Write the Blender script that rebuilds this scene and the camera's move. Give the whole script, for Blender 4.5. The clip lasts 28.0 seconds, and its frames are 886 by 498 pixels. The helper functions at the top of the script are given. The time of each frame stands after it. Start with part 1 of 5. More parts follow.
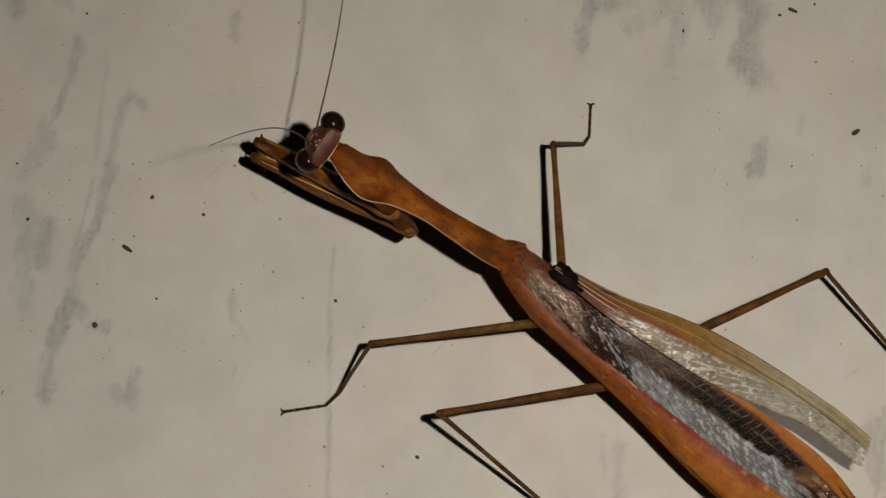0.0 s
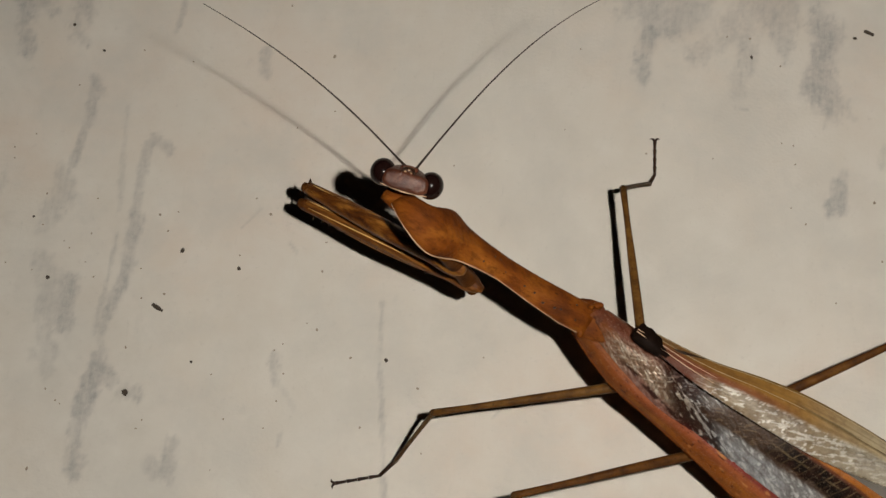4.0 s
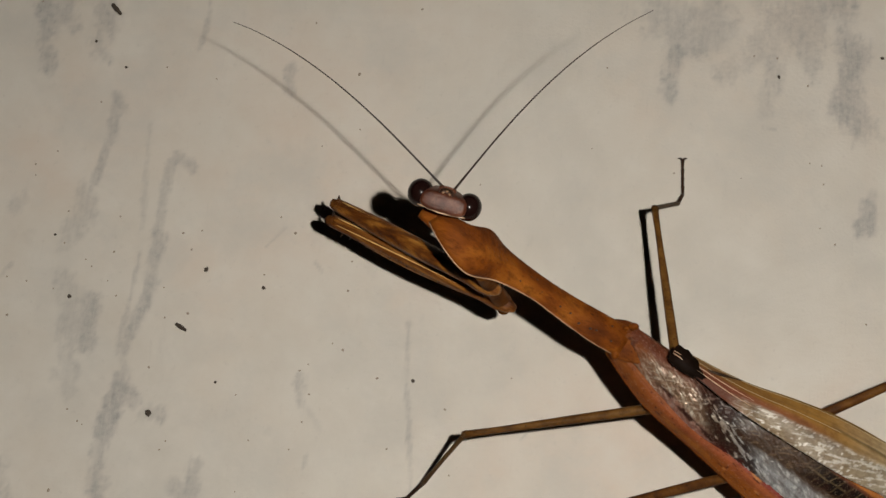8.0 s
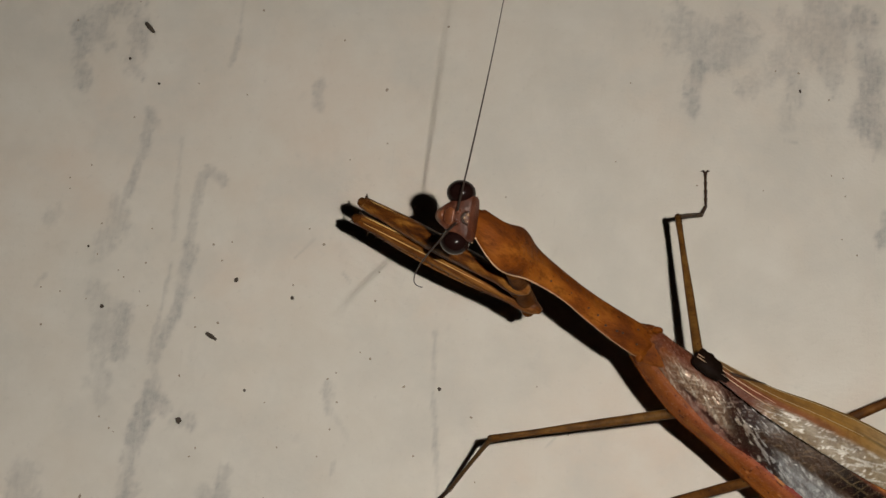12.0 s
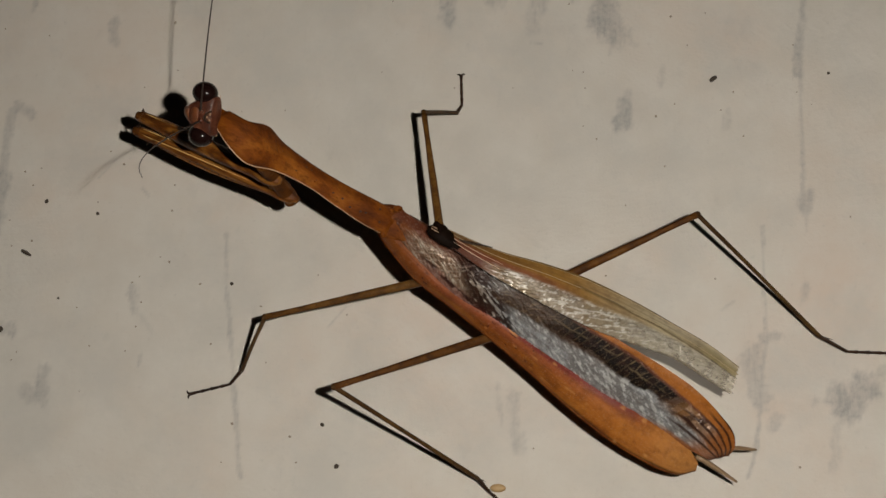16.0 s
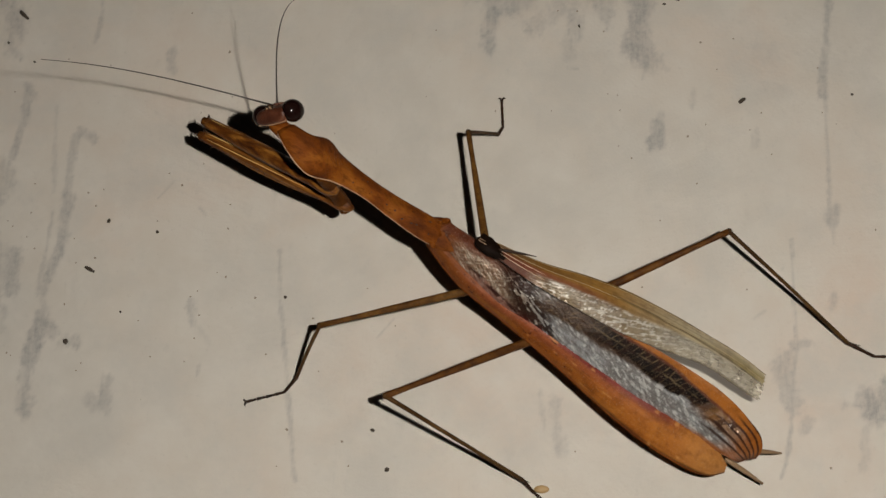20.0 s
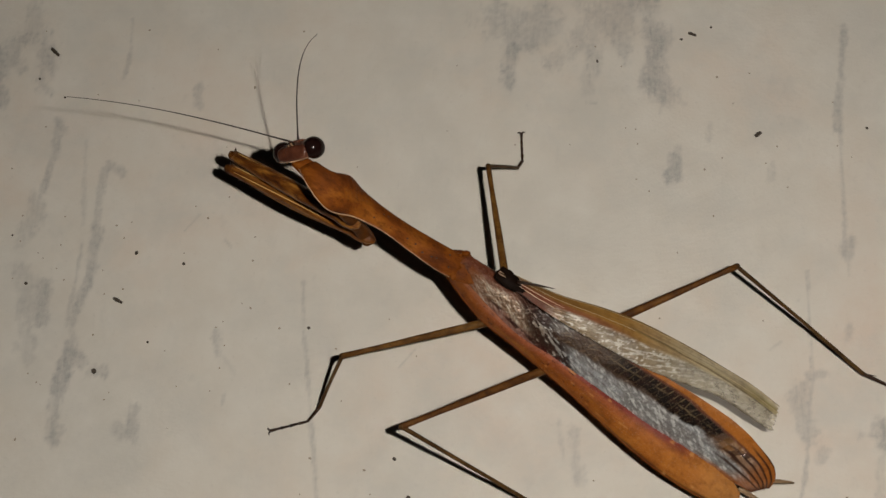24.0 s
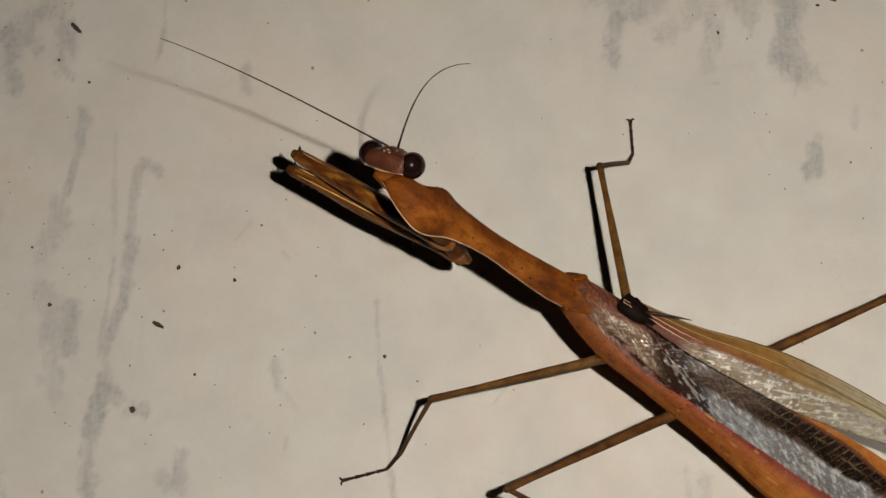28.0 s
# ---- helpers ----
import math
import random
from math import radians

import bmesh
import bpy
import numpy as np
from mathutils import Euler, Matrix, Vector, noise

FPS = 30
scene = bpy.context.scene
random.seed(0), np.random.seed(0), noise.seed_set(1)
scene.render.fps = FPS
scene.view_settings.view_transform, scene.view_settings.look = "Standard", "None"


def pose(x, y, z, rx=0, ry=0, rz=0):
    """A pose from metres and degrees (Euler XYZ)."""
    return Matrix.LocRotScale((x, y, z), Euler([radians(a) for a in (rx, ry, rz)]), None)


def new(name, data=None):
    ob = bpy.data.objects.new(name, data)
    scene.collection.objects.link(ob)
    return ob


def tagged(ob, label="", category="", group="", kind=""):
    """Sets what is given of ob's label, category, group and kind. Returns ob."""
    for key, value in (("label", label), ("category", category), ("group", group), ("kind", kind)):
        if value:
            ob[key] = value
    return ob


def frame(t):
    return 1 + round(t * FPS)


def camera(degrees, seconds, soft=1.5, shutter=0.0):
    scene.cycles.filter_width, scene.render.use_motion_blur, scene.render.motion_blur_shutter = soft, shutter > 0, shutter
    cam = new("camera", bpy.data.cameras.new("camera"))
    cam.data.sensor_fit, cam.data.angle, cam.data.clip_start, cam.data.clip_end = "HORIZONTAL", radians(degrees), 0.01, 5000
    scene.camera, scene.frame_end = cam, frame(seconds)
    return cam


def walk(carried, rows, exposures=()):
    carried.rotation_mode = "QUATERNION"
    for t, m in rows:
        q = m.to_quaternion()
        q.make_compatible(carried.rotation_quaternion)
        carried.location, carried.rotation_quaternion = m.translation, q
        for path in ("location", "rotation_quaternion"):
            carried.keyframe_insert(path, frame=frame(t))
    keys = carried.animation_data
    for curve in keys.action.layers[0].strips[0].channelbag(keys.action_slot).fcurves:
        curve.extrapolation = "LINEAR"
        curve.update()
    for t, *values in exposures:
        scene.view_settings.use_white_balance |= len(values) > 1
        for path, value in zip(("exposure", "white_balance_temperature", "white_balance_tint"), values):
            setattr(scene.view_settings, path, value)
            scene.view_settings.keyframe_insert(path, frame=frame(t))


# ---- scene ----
CM = 0.01

# camera and its path
cam = camera(34.822, 28.0, soft=1.5)
walk(cam, [
    (0, pose(0.00685, -0.04063, 0.14771, 16.08, 3.77, 6.32)),
    (0.5, pose(0.00604, -0.04035, 0.14672, 16.15, 3.45, 6.55)),
    (1, pose(0.01493, -0.04090, 0.14671, 15.53, 3.03, 5.06)),
    (1.5, pose(0.01127, -0.04458, 0.14726, 15.15, 3.05, 5.30)),
    (2, pose(0.01041, -0.04489, 0.14836, 15.73, 2.73, 5.22)),
    (2.5, pose(0.00714, -0.04211, 0.14587, 15.39, 2.81, 5.27)),
    (3, pose(0.00280, -0.03765, 0.14288, 15.46, 2.98, 4.81)),
    (3.5, pose(-0.00033, -0.03318, 0.14125, 15.23, 3.57, 4.91)),
    (4, pose(-0.00269, -0.03159, 0.13881, 15.33, 3.27, 4.82)),
    (4.5, pose(-0.00489, -0.03051, 0.13680, 15.00, 3.11, 4.62)),
    (6.5, pose(-0.00687, -0.03152, 0.13612, 15.65, 2.64, 4.84)),
    (7, pose(-0.00610, -0.03188, 0.13700, 15.83, 2.64, 4.66)),
    (7.5, pose(-0.00735, -0.03210, 0.13723, 15.68, 2.66, 4.71)),
    (8, pose(-0.00712, -0.03144, 0.13793, 16.04, 2.60, 4.79)),
    (8.5, pose(-0.00662, -0.03163, 0.13814, 16.20, 2.70, 4.79)),
    (9, pose(-0.00742, -0.03400, 0.13792, 17.04, 3.06, 4.95)),
    (9.5, pose(-0.00695, -0.03418, 0.13805, 17.21, 3.17, 4.86)),
    (10, pose(-0.00759, -0.03587, 0.13742, 17.36, 3.10, 4.98)),
    (10.5, pose(-0.00703, -0.03543, 0.13772, 17.80, 3.36, 5.03)),
    (11, pose(-0.00721, -0.03531, 0.13851, 17.89, 3.23, 5.06)),
    (11.5, pose(-0.00703, -0.03580, 0.13858, 17.97, 3.40, 5.09)),
    (13.5, pose(-0.00712, -0.03475, 0.14046, 17.94, 3.56, 4.95)),
    (14, pose(0.00103, -0.03793, 0.14188, 17.63, 3.21, 3.28)),
    (14.5, pose(0.00620, -0.04107, 0.14658, 17.86, 2.76, 2.07)),
    (15, pose(0.00908, -0.04675, 0.14664, 16.71, 2.66, 1.25)),
    (15.5, pose(0.01240, -0.04647, 0.14996, 17.10, 2.81, 0.74)),
    (16, pose(0.01428, -0.04745, 0.15169, 16.62, 3.22, 0.69)),
    (16.5, pose(0.01334, -0.04765, 0.15230, 17.06, 3.26, 0.86)),
    (17, pose(0.01236, -0.04926, 0.15453, 17.65, 3.31, 0.87)),
    (17.5, pose(0.01303, -0.04947, 0.15493, 17.74, 3.37, 0.88)),
    (18, pose(0.01315, -0.04995, 0.15478, 17.64, 2.96, 0.91)),
    (18.5, pose(0.01373, -0.04987, 0.15563, 18.13, 3.31, 0.92)),
    (19, pose(0.01317, -0.05135, 0.15646, 18.45, 3.53, 0.86)),
    (19.5, pose(0.01242, -0.05209, 0.15885, 18.82, 4.01, 0.73)),
    (20, pose(0.01165, -0.05409, 0.15807, 18.76, 3.98, 0.62)),
    (20.5, pose(0.01098, -0.05326, 0.15900, 19.76, 4.10, 0.76)),
    (21, pose(0.01086, -0.05398, 0.15891, 19.37, 4.35, 1.04)),
    (21.5, pose(0.01014, -0.05403, 0.15894, 19.82, 4.79, 1.12)),
    (23.5, pose(0.01140, -0.05511, 0.16121, 19.96, 5.00, 1.11)),
    (24, pose(0.01244, -0.05441, 0.16109, 19.84, 4.95, 0.95)),
    (24.5, pose(0.01021, -0.05396, 0.15989, 19.86, 5.15, 1.21)),
    (25, pose(0.00505, -0.04931, 0.15513, 19.29, 5.12, 1.19)),
    (25.5, pose(0.00640, -0.04254, 0.15005, 19.24, 4.44, 0.20)),
    (26, pose(0.00399, -0.03926, 0.14369, 17.48, 4.76, 0.14)),
    (26.5, pose(0.00257, -0.03676, 0.14271, 17.05, 5.23, 0.03)),
    (27, pose(0.00271, -0.03626, 0.13969, 16.85, 5.43, 0.12)),
    (27.5, pose(0.00157, -0.03641, 0.13989, 16.92, 5.54, 0.27)),
    (28, pose(0.00128, -0.03768, 0.13965, 17.01, 5.56, 0.42)),
], exposures=[(0.0, -0.08), (2.0, -0.09), (3.0, -0.04), (4.0, 0.0), (7.0, 0.02), (8.0, -0.03), (11.0, -0.04), (13.5, -0.08), (14.0, -0.08), (15.0, 0.06), (16.0, 0.05), (17.0, 0.07), (18.0, 0.08), (19.0, 0.09), (20.0, 0.31), (24.0, 0.33), (25.0, 0.34), (26.0, 0.31), (27.0, 0.17), (28.0, 0.12)])

# dim night sky; the phone's torch is the one strong light
world = bpy.data.worlds.new("night")
scene.world = world
world.use_nodes = True
back = world.node_tree.nodes["Background"]
back.inputs["Color"].default_value = (0.9, 0.8, 0.7, 1)
back.inputs["Strength"].default_value = 0.0015


# ---- materials ----
class Nodes:
    """A small builder for node materials."""

    def __init__(self, name):
        self.mat = bpy.data.materials.new(name)
        self.mat.use_nodes = True
        self.tree = self.mat.node_tree
        self.bsdf = self.tree.nodes["Principled BSDF"]

    def add(self, kind, **values):
        n = self.tree.nodes.new(kind)
        for key, value in values.items():
            n.inputs[key].default_value = value
        return n

    def link(self, a, b):
        self.tree.links.new(a, b)

    def coords(self, which="Object"):
        return self.add("ShaderNodeTexCoord").outputs[which]

    def scaled(self, vector, scale):
        m = self.add("ShaderNodeMapping", Scale=scale)
        self.link(vector, m.inputs["Vector"])
        return m.outputs["Vector"]

    def noise(self, vector, scale, detail=4.0, rough=0.55):
        n = self.add("ShaderNodeTexNoise", Scale=scale, Detail=detail, Roughness=rough)
        self.link(vector, n.inputs["Vector"])
        return n.outputs["Fac"]

    def ramp(self, fac, stops, smooth=False):
        n = self.tree.nodes.new("ShaderNodeValToRGB")
        while len(n.color_ramp.elements) < len(stops):
            n.color_ramp.elements.new(0.5)
        for el, (pos, col) in zip(n.color_ramp.elements, stops):
            el.position = pos
            el.color = (*col, 1) if len(col) == 3 else col
        self.link(fac, n.inputs["Fac"])
        return n.outputs["Color"]

    def mix(self, fac, a, b, how="MIX"):
        n = self.tree.nodes.new("ShaderNodeMix")
        n.data_type, n.blend_type = "RGBA", how
        for value, slot in ((fac, n.inputs["Factor"]), (a, n.inputs["A"]), (b, n.inputs["B"])):
            slot = {"Factor": n.inputs[0], "A": n.inputs[6], "B": n.inputs[7]}[slot.name]
            if isinstance(value, (int, float)):
                slot.default_value = value
            elif isinstance(value, tuple):
                slot.default_value = (*value, 1)
            else:
                self.link(value, slot)
        return n.outputs[2]

    def math(self, op, a, b=0.0):
        n = self.tree.nodes.new("ShaderNodeMath")
        n.operation = op
        for value, slot in ((a, n.inputs[0]), (b, n.inputs[1])):
            if isinstance(value, (int, float)):
                slot.default_value = value
            else:
                self.link(value, slot)
        return n.outputs[0]

    def bump(self, height, strength, distance):
        n = self.add("ShaderNodeBump", Strength=strength, Distance=distance)
        self.link(height, n.inputs["Height"])
        self.link(n.outputs["Normal"], self.bsdf.inputs["Normal"])

    def finish(self, colour, rough=0.5, metal=0.0, coat=0.0):
        for value, slot in ((colour, "Base Color"), (rough, "Roughness")):
            if isinstance(value, (int, float)):
                self.bsdf.inputs[slot].default_value = value
            elif isinstance(value, tuple):
                self.bsdf.inputs[slot].default_value = (*value, 1)
            else:
                self.link(value, self.bsdf.inputs[slot])
        self.bsdf.inputs["Metallic"].default_value = metal
        self.bsdf.inputs["Coat Weight"].default_value = coat
        self.bsdf.inputs["Coat Roughness"].default_value = 0.12
        return self.mat


def floor_material():
    m = Nodes("worn_floor_paint")
    co = m.coords()
    attr = m.tree.nodes.new("ShaderNodeAttribute")
    attr.attribute_name = "stain"
    broad = m.noise(co, 30.0, 3.0)
    mid = m.noise(co, 160.0, 5.0, 0.6)
    fine = m.noise(co, 1300.0, 4.0, 0.7)
    drag = m.noise(m.scaled(co, (1900, 200, 1)), 1.0, 5.0, 0.75)
    base = m.ramp(broad, [(0.3, (0.555, 0.530, 0.475)), (0.5, (0.61, 0.560, 0.488)), (0.7, (0.640, 0.545, 0.460))])
    base = m.mix(m.ramp(mid, [(0.35, (0, 0, 0)), (0.70, (0.7, 0.7, 0.7))]), base, (0.665, 0.635, 0.575))
    base = m.mix(m.ramp(fine, [(0.60, (0, 0, 0)), (0.78, (0.3, 0.3, 0.3))]), base, (0.40, 0.37, 0.33))
    cool = m.noise(co, 75.0, 6.0, 0.65)
    base = m.mix(m.ramp(cool, [(0.36, (0.55, 0.55, 0.55)), (0.52, (0, 0, 0))]), base, (0.535, 0.515, 0.47))
    hair = m.noise(m.scaled(co, (2600, 130, 1)), 1.0, 4.0, 0.7)
    base = m.mix(m.ramp(hair, [(0.64, (0, 0, 0)), (0.78, (0.20, 0.20, 0.20))]), base, (0.36, 0.345, 0.325))
    # grey scuffs, broken up finely by the drag marks in the paint
    blot = m.noise(co, 1300.0, 5.0, 0.7)
    cut = m.math("ADD", m.math("MULTIPLY", blot, 1.0), m.math("MULTIPLY", drag, 0.8))
    worn = m.math("MULTIPLY", attr.outputs["Fac"], m.math("ADD", m.math("MULTIPLY", m.math("SUBTRACT", cut, 0.9), 1.1), 0.64))
    base = m.mix(worn, base, (0.275, 0.268, 0.262))
    m.bump(m.math("ADD", m.math("MULTIPLY", fine, 0.3), m.math("MULTIPLY", mid, 0.7)), 0.35, 0.0005)
    return m.finish(base, m.math("ADD", m.math("MULTIPLY", mid, 0.2), 0.6))


def cuticle(name, dark, mid_c, light, rough=0.38, scale=900.0, stretch=(1, 1, 1), coat=0.0, relief=0.45, spec=0.22, turn=0.0):
    """Brown insect shell: two tones, dark flecks and a fine grain."""
    m = Nodes(name)
    along = m.add("ShaderNodeMapping", Rotation=(0, 0, turn))
    m.link(m.coords(), along.inputs["Vector"])
    co = m.scaled(along.outputs["Vector"], stretch)
    tone = m.noise(co, scale * 0.35, 4.0)
    grain = m.noise(co, scale * 2.5, 3.0, 0.7)
    col = m.ramp(tone, [(0.30, dark), (0.5, mid_c), (0.72, light)])
    fleck = m.noise(co, scale * 2.2, 2.0)
    col = m.mix(m.ramp(fleck, [(0.69, (0, 0, 0)), (0.74, (0.8, 0.8, 0.8))]), col, tuple(c * 0.35 for c in dark))
    streak = m.noise(co, scale * 1.1, 5.0, 0.75)
    col = m.mix(m.ramp(streak, [(0.36, (0.5, 0.5, 0.5)), (0.50, (0, 0, 0))]), col, tuple(c * 0.6 for c in dark))
    m.bump(m.math("ADD", m.math("MULTIPLY", grain, 0.35), m.math("MULTIPLY", streak, 0.65)), relief, 0.00025)
    m.bsdf.inputs["Specular IOR Level"].default_value = spec
    return m.finish(col, m.math("ADD", m.math("MULTIPLY", grain, 0.25), rough - 0.1), coat=coat)


def wing_material(name, rough=0.40, metal=0.5, spec=0.3, see=0.0):
    """A wing sheet: its own colour, any painted glints and its foil-like sheen come with the mesh, the fine grain from
    here.
    """
    m = Nodes(name)
    pigment_glints, foil = m.tree.nodes.new("ShaderNodeAttribute"), m.tree.nodes.new("ShaderNodeAttribute")
    pigment_glints.attribute_name, foil.attribute_name = "pigment_glints", "foil"
    co = m.coords()
    grain = m.noise(co, 5200.0, 3.0, 0.7)
    cloud = m.noise(co, 900.0, 4.0, 0.6)
    col = m.mix(m.ramp(cloud, [(0.35, (0.30, 0.30, 0.30)), (0.55, (0, 0, 0))]), pigment_glints.outputs["Color"], (0.05, 0.014, 0.006))
    col = m.mix(m.ramp(grain, [(0.55, (0, 0, 0)), (0.8, (0.22, 0.22, 0.22))]), col, (0.55, 0.42, 0.28))
    m.bump(m.math("ADD", m.math("MULTIPLY", grain, 0.5), m.math("MULTIPLY", cloud, 0.5)), 0.35, 0.00012)
    sheen = foil.outputs["Fac"]
    m.link(m.math("MULTIPLY", sheen, metal), m.bsdf.inputs["Metallic"])
    m.link(m.math("ADD", m.math("MULTIPLY", sheen, spec), 0.05), m.bsdf.inputs["Specular IOR Level"])
    if see:
        clear = m.tree.nodes.new("ShaderNodeAttribute")
        clear.attribute_name = "clear"
        m.link(m.math("SUBTRACT", 1.0, m.math("MULTIPLY", clear.outputs["Fac"], see)), m.bsdf.inputs["Alpha"])
    rough_at = m.math("SUBTRACT", rough, m.math("MULTIPLY", sheen, 0.20))
    return m.finish(col, m.math("ADD", rough_at, m.math("MULTIPLY", grain, 0.10)))


def plain(name, colour, rough, scale=1500.0, amount=0.3, coat=0.0):
    m = Nodes(name)
    n = m.noise(m.coords(), scale, 3.0)
    col = m.mix(m.math("MULTIPLY", n, amount), colour, tuple(min(1, c * 1.9 + 0.01) for c in colour))
    return m.finish(col, rough, coat=coat)


def glow(name, colour, strength):
    m = Nodes(name)
    m.bsdf.inputs["Base Color"].default_value = (0.9, 0.9, 0.85, 1)
    m.bsdf.inputs["Emission Color"].default_value = (*colour, 1)
    m.bsdf.inputs["Emission Strength"].default_value = strength
    return m.mat


FLOOR = floor_material()
PRONOTUM = cuticle("pronotum_shell", (0.066, 0.016, 0.003), (0.165, 0.044, 0.005), (0.28, 0.092, 0.011), 0.50, scale=1500.0, stretch=(0.32, 1, 1), relief=0.9, turn=0.43, spec=0.07)
THORAX = cuticle("thorax_shell", (0.045, 0.013, 0.005), (0.125, 0.038, 0.012), (0.20, 0.075, 0.028), 0.42, spec=0.22)
SCUTUM = cuticle("scutum_shell", (0.060, 0.014, 0.004), (0.160, 0.045, 0.008), (0.25, 0.090, 0.020), 0.52, scale=1500.0, stretch=(0.35, 1, 1), spec=0.07, turn=0.72, relief=0.8)
FORELEG = cuticle("foreleg_shell", (0.024, 0.006, 0.002), (0.130, 0.040, 0.005), (0.34, 0.145, 0.026), 0.40, scale=4200.0, stretch=(0.06, 1, 1), spec=0.22, turn=0.46)
COXA = cuticle("coxa_shell", (0.042, 0.013, 0.003), (0.105, 0.035, 0.006), (0.15, 0.058, 0.012), 0.65, spec=0.06)
LEG = cuticle("leg_shell", (0.045, 0.018, 0.005), (0.115, 0.050, 0.010), (0.175, 0.085, 0.020), 0.5, scale=1500.0, spec=0.12)
HIND_LEG = cuticle("hind_leg_shell", (0.038, 0.013, 0.004), (0.098, 0.037, 0.007), (0.155, 0.066, 0.014), 0.5, scale=1500.0, spec=0.12)
SHIN = cuticle("shin_shell", (0.035, 0.016, 0.006), (0.068, 0.034, 0.011), (0.11, 0.056, 0.018), 0.5, spec=0.10)
LEG_DARK = cuticle("leg_tip_shell", (0.012, 0.006, 0.004), (0.030, 0.014, 0.007), (0.055, 0.026, 0.012), 0.4)
HEAD = cuticle("head_shell", (0.040, 0.012, 0.007), (0.088, 0.027, 0.013), (0.165, 0.062, 0.034), 0.33, scale=1600.0, spec=0.32)
FACE = cuticle("face_shell", (0.10, 0.030, 0.012), (0.19, 0.062, 0.022), (0.25, 0.10, 0.04), 0.34, spec=0.45)
EYE = plain("eye_lens", (0.0075, 0.0022, 0.0016), 0.20, coat=0.0)
EYE.node_tree.nodes["Principled BSDF"].inputs["Specular IOR Level"].default_value = 0.14
BLACK = cuticle("dark_chitin", (0.004, 0.002, 0.001), (0.010, 0.005, 0.003), (0.035, 0.014, 0.008), 0.6, spec=0.06)
DUST = plain("brown_dust", (0.27, 0.22, 0.17), 0.9)
RIM = plain("pale_rim", (0.46, 0.29, 0.17), 0.40)
# pale gold that stands in for highlights on the catching legs
RIDGE_GLINT = plain("ridge_highlight", (0.56, 0.34, 0.12), 0.25, scale=3000.0, amount=0.6)
OCELLUS = plain("ocellus_lens", (0.30, 0.19, 0.11), 0.15, coat=1.0)
ANTENNA = plain("antenna_brown", (0.022, 0.013, 0.009), 0.5)
GRIT = plain("dark_grit", (0.045, 0.033, 0.023), 0.85)
CERCUS = plain("cercus_tan", (0.22, 0.14, 0.075), 0.5)
PALE = plain("pale_pad", (0.42, 0.28, 0.13), 0.45)
VEIN = plain("pale_vein", (0.34, 0.26, 0.14), 0.35)
AMBER = wing_material("amber_forewing", rough=0.42, metal=0.1, spec=0.30)
SMOKY = wing_material("smoky_hind_wing", rough=0.40, metal=0.28, spec=0.45)
OLIVE = wing_material("pale_forewing", rough=0.38, metal=0.12, spec=0.45, see=0.50)
PALE_VEIN = plain("rosy_vein", (0.50, 0.33, 0.22), 0.32)
TORCH_GLOW = glow("torch_glow", (1.0, 0.935, 0.843), 12950.0)
TORCH_BODY = plain("torch_housing", (0.03, 0.03, 0.03), 0.5)


# ---- mesh helpers ----
def finish_mesh(name, bm, material, smooth=True):
    me = bpy.data.meshes.new(name)
    bmesh.ops.recalc_face_normals(bm, faces=bm.faces)
    bm.to_mesh(me)
    bm.free()
    if smooth:
        for p in me.polygons:
            p.use_smooth = True
    me.materials.append(material)
    return me


def part(name, bm, material, parent, label="", at=None):
    """One mesh object under a thing or a part."""
    ob = new(name, finish_mesh(name, bm, material))
    ob.parent = parent
    if at is not None:
        ob.matrix_basis = at
    if label:
        tagged(ob, label)
    return ob


def bend(points, n):
    """A smooth curve of n points through the given ones."""
    p = np.array(points, float)
    k = len(p)
    d = np.concatenate([[0], np.cumsum(np.linalg.norm(np.diff(p[:, :3], axis=0), axis=1))])
    tang = np.gradient(p, d, axis=0) if k > 2 else np.repeat((p[1:] - p[:1]) / d[-1], k, 0)
    out = []
    for s in np.linspace(0, d[-1], n):
        i = min(int(np.searchsorted(d, s, side="right")) - 1, k - 2)
        h = d[i + 1] - d[i]
        u = (s - d[i]) / h
        a, b = p[i], p[i + 1]
        out.append((2 * u**3 - 3 * u**2 + 1) * a + (u**3 - 2 * u**2 + u) * h * tang[i] + (-2 * u**3 + 3 * u**2) * b + (u**3 - u**2) * h * tang[i + 1])
    return np.array(out)


def rings(bm, loops, cap=True):
    """Skin a row of vertex loops of equal count."""
    made = [[bm.verts.new(Vector(q) * CM) for q in loop] for loop in loops]
    n = len(made[0])
    for a, b in zip(made, made[1:]):
        for i in range(n):
            bm.faces.new((a[i], a[(i + 1) % n], b[(i + 1) % n], b[i]))
    if cap:
        bm.faces.new(made[0][::-1])
        bm.faces.new(made[-1])


def tube(points, radii, n=10, sides=10, flat=1.0, bm=None, up=(0, 0, 1)):
    """A round limb along a smooth curve; radii are given per control point, flat squeezes it along up."""
    bm = bm or bmesh.new()
    pts = np.array(points, float)
    r = np.array(radii, float)[:, None]
    c = bend(np.hstack([pts, r]), n) if len(pts) > 2 else np.array([np.hstack([pts, r])[0] * (1 - s) + np.hstack([pts, r])[1] * s for s in np.linspace(0, 1, n)])
    loops = []
    for i in range(n):
        d = Vector(c[min(i + 1, n - 1)][:3] - c[max(i - 1, 0)][:3]).normalized()
        a = d.cross(Vector(up))
        a = a.normalized() if a.length > 1e-4 else Vector((1, 0, 0))
        b = a.cross(d).normalized()
        q = Vector(c[i][:3])
        w = max(c[i][3], 1e-4)
        loops.append([q + (a * math.cos(t) + b * math.sin(t) * flat) * w for t in (2 * math.pi * j / sides for j in range(sides))])
    rings(bm, loops)
    return bm


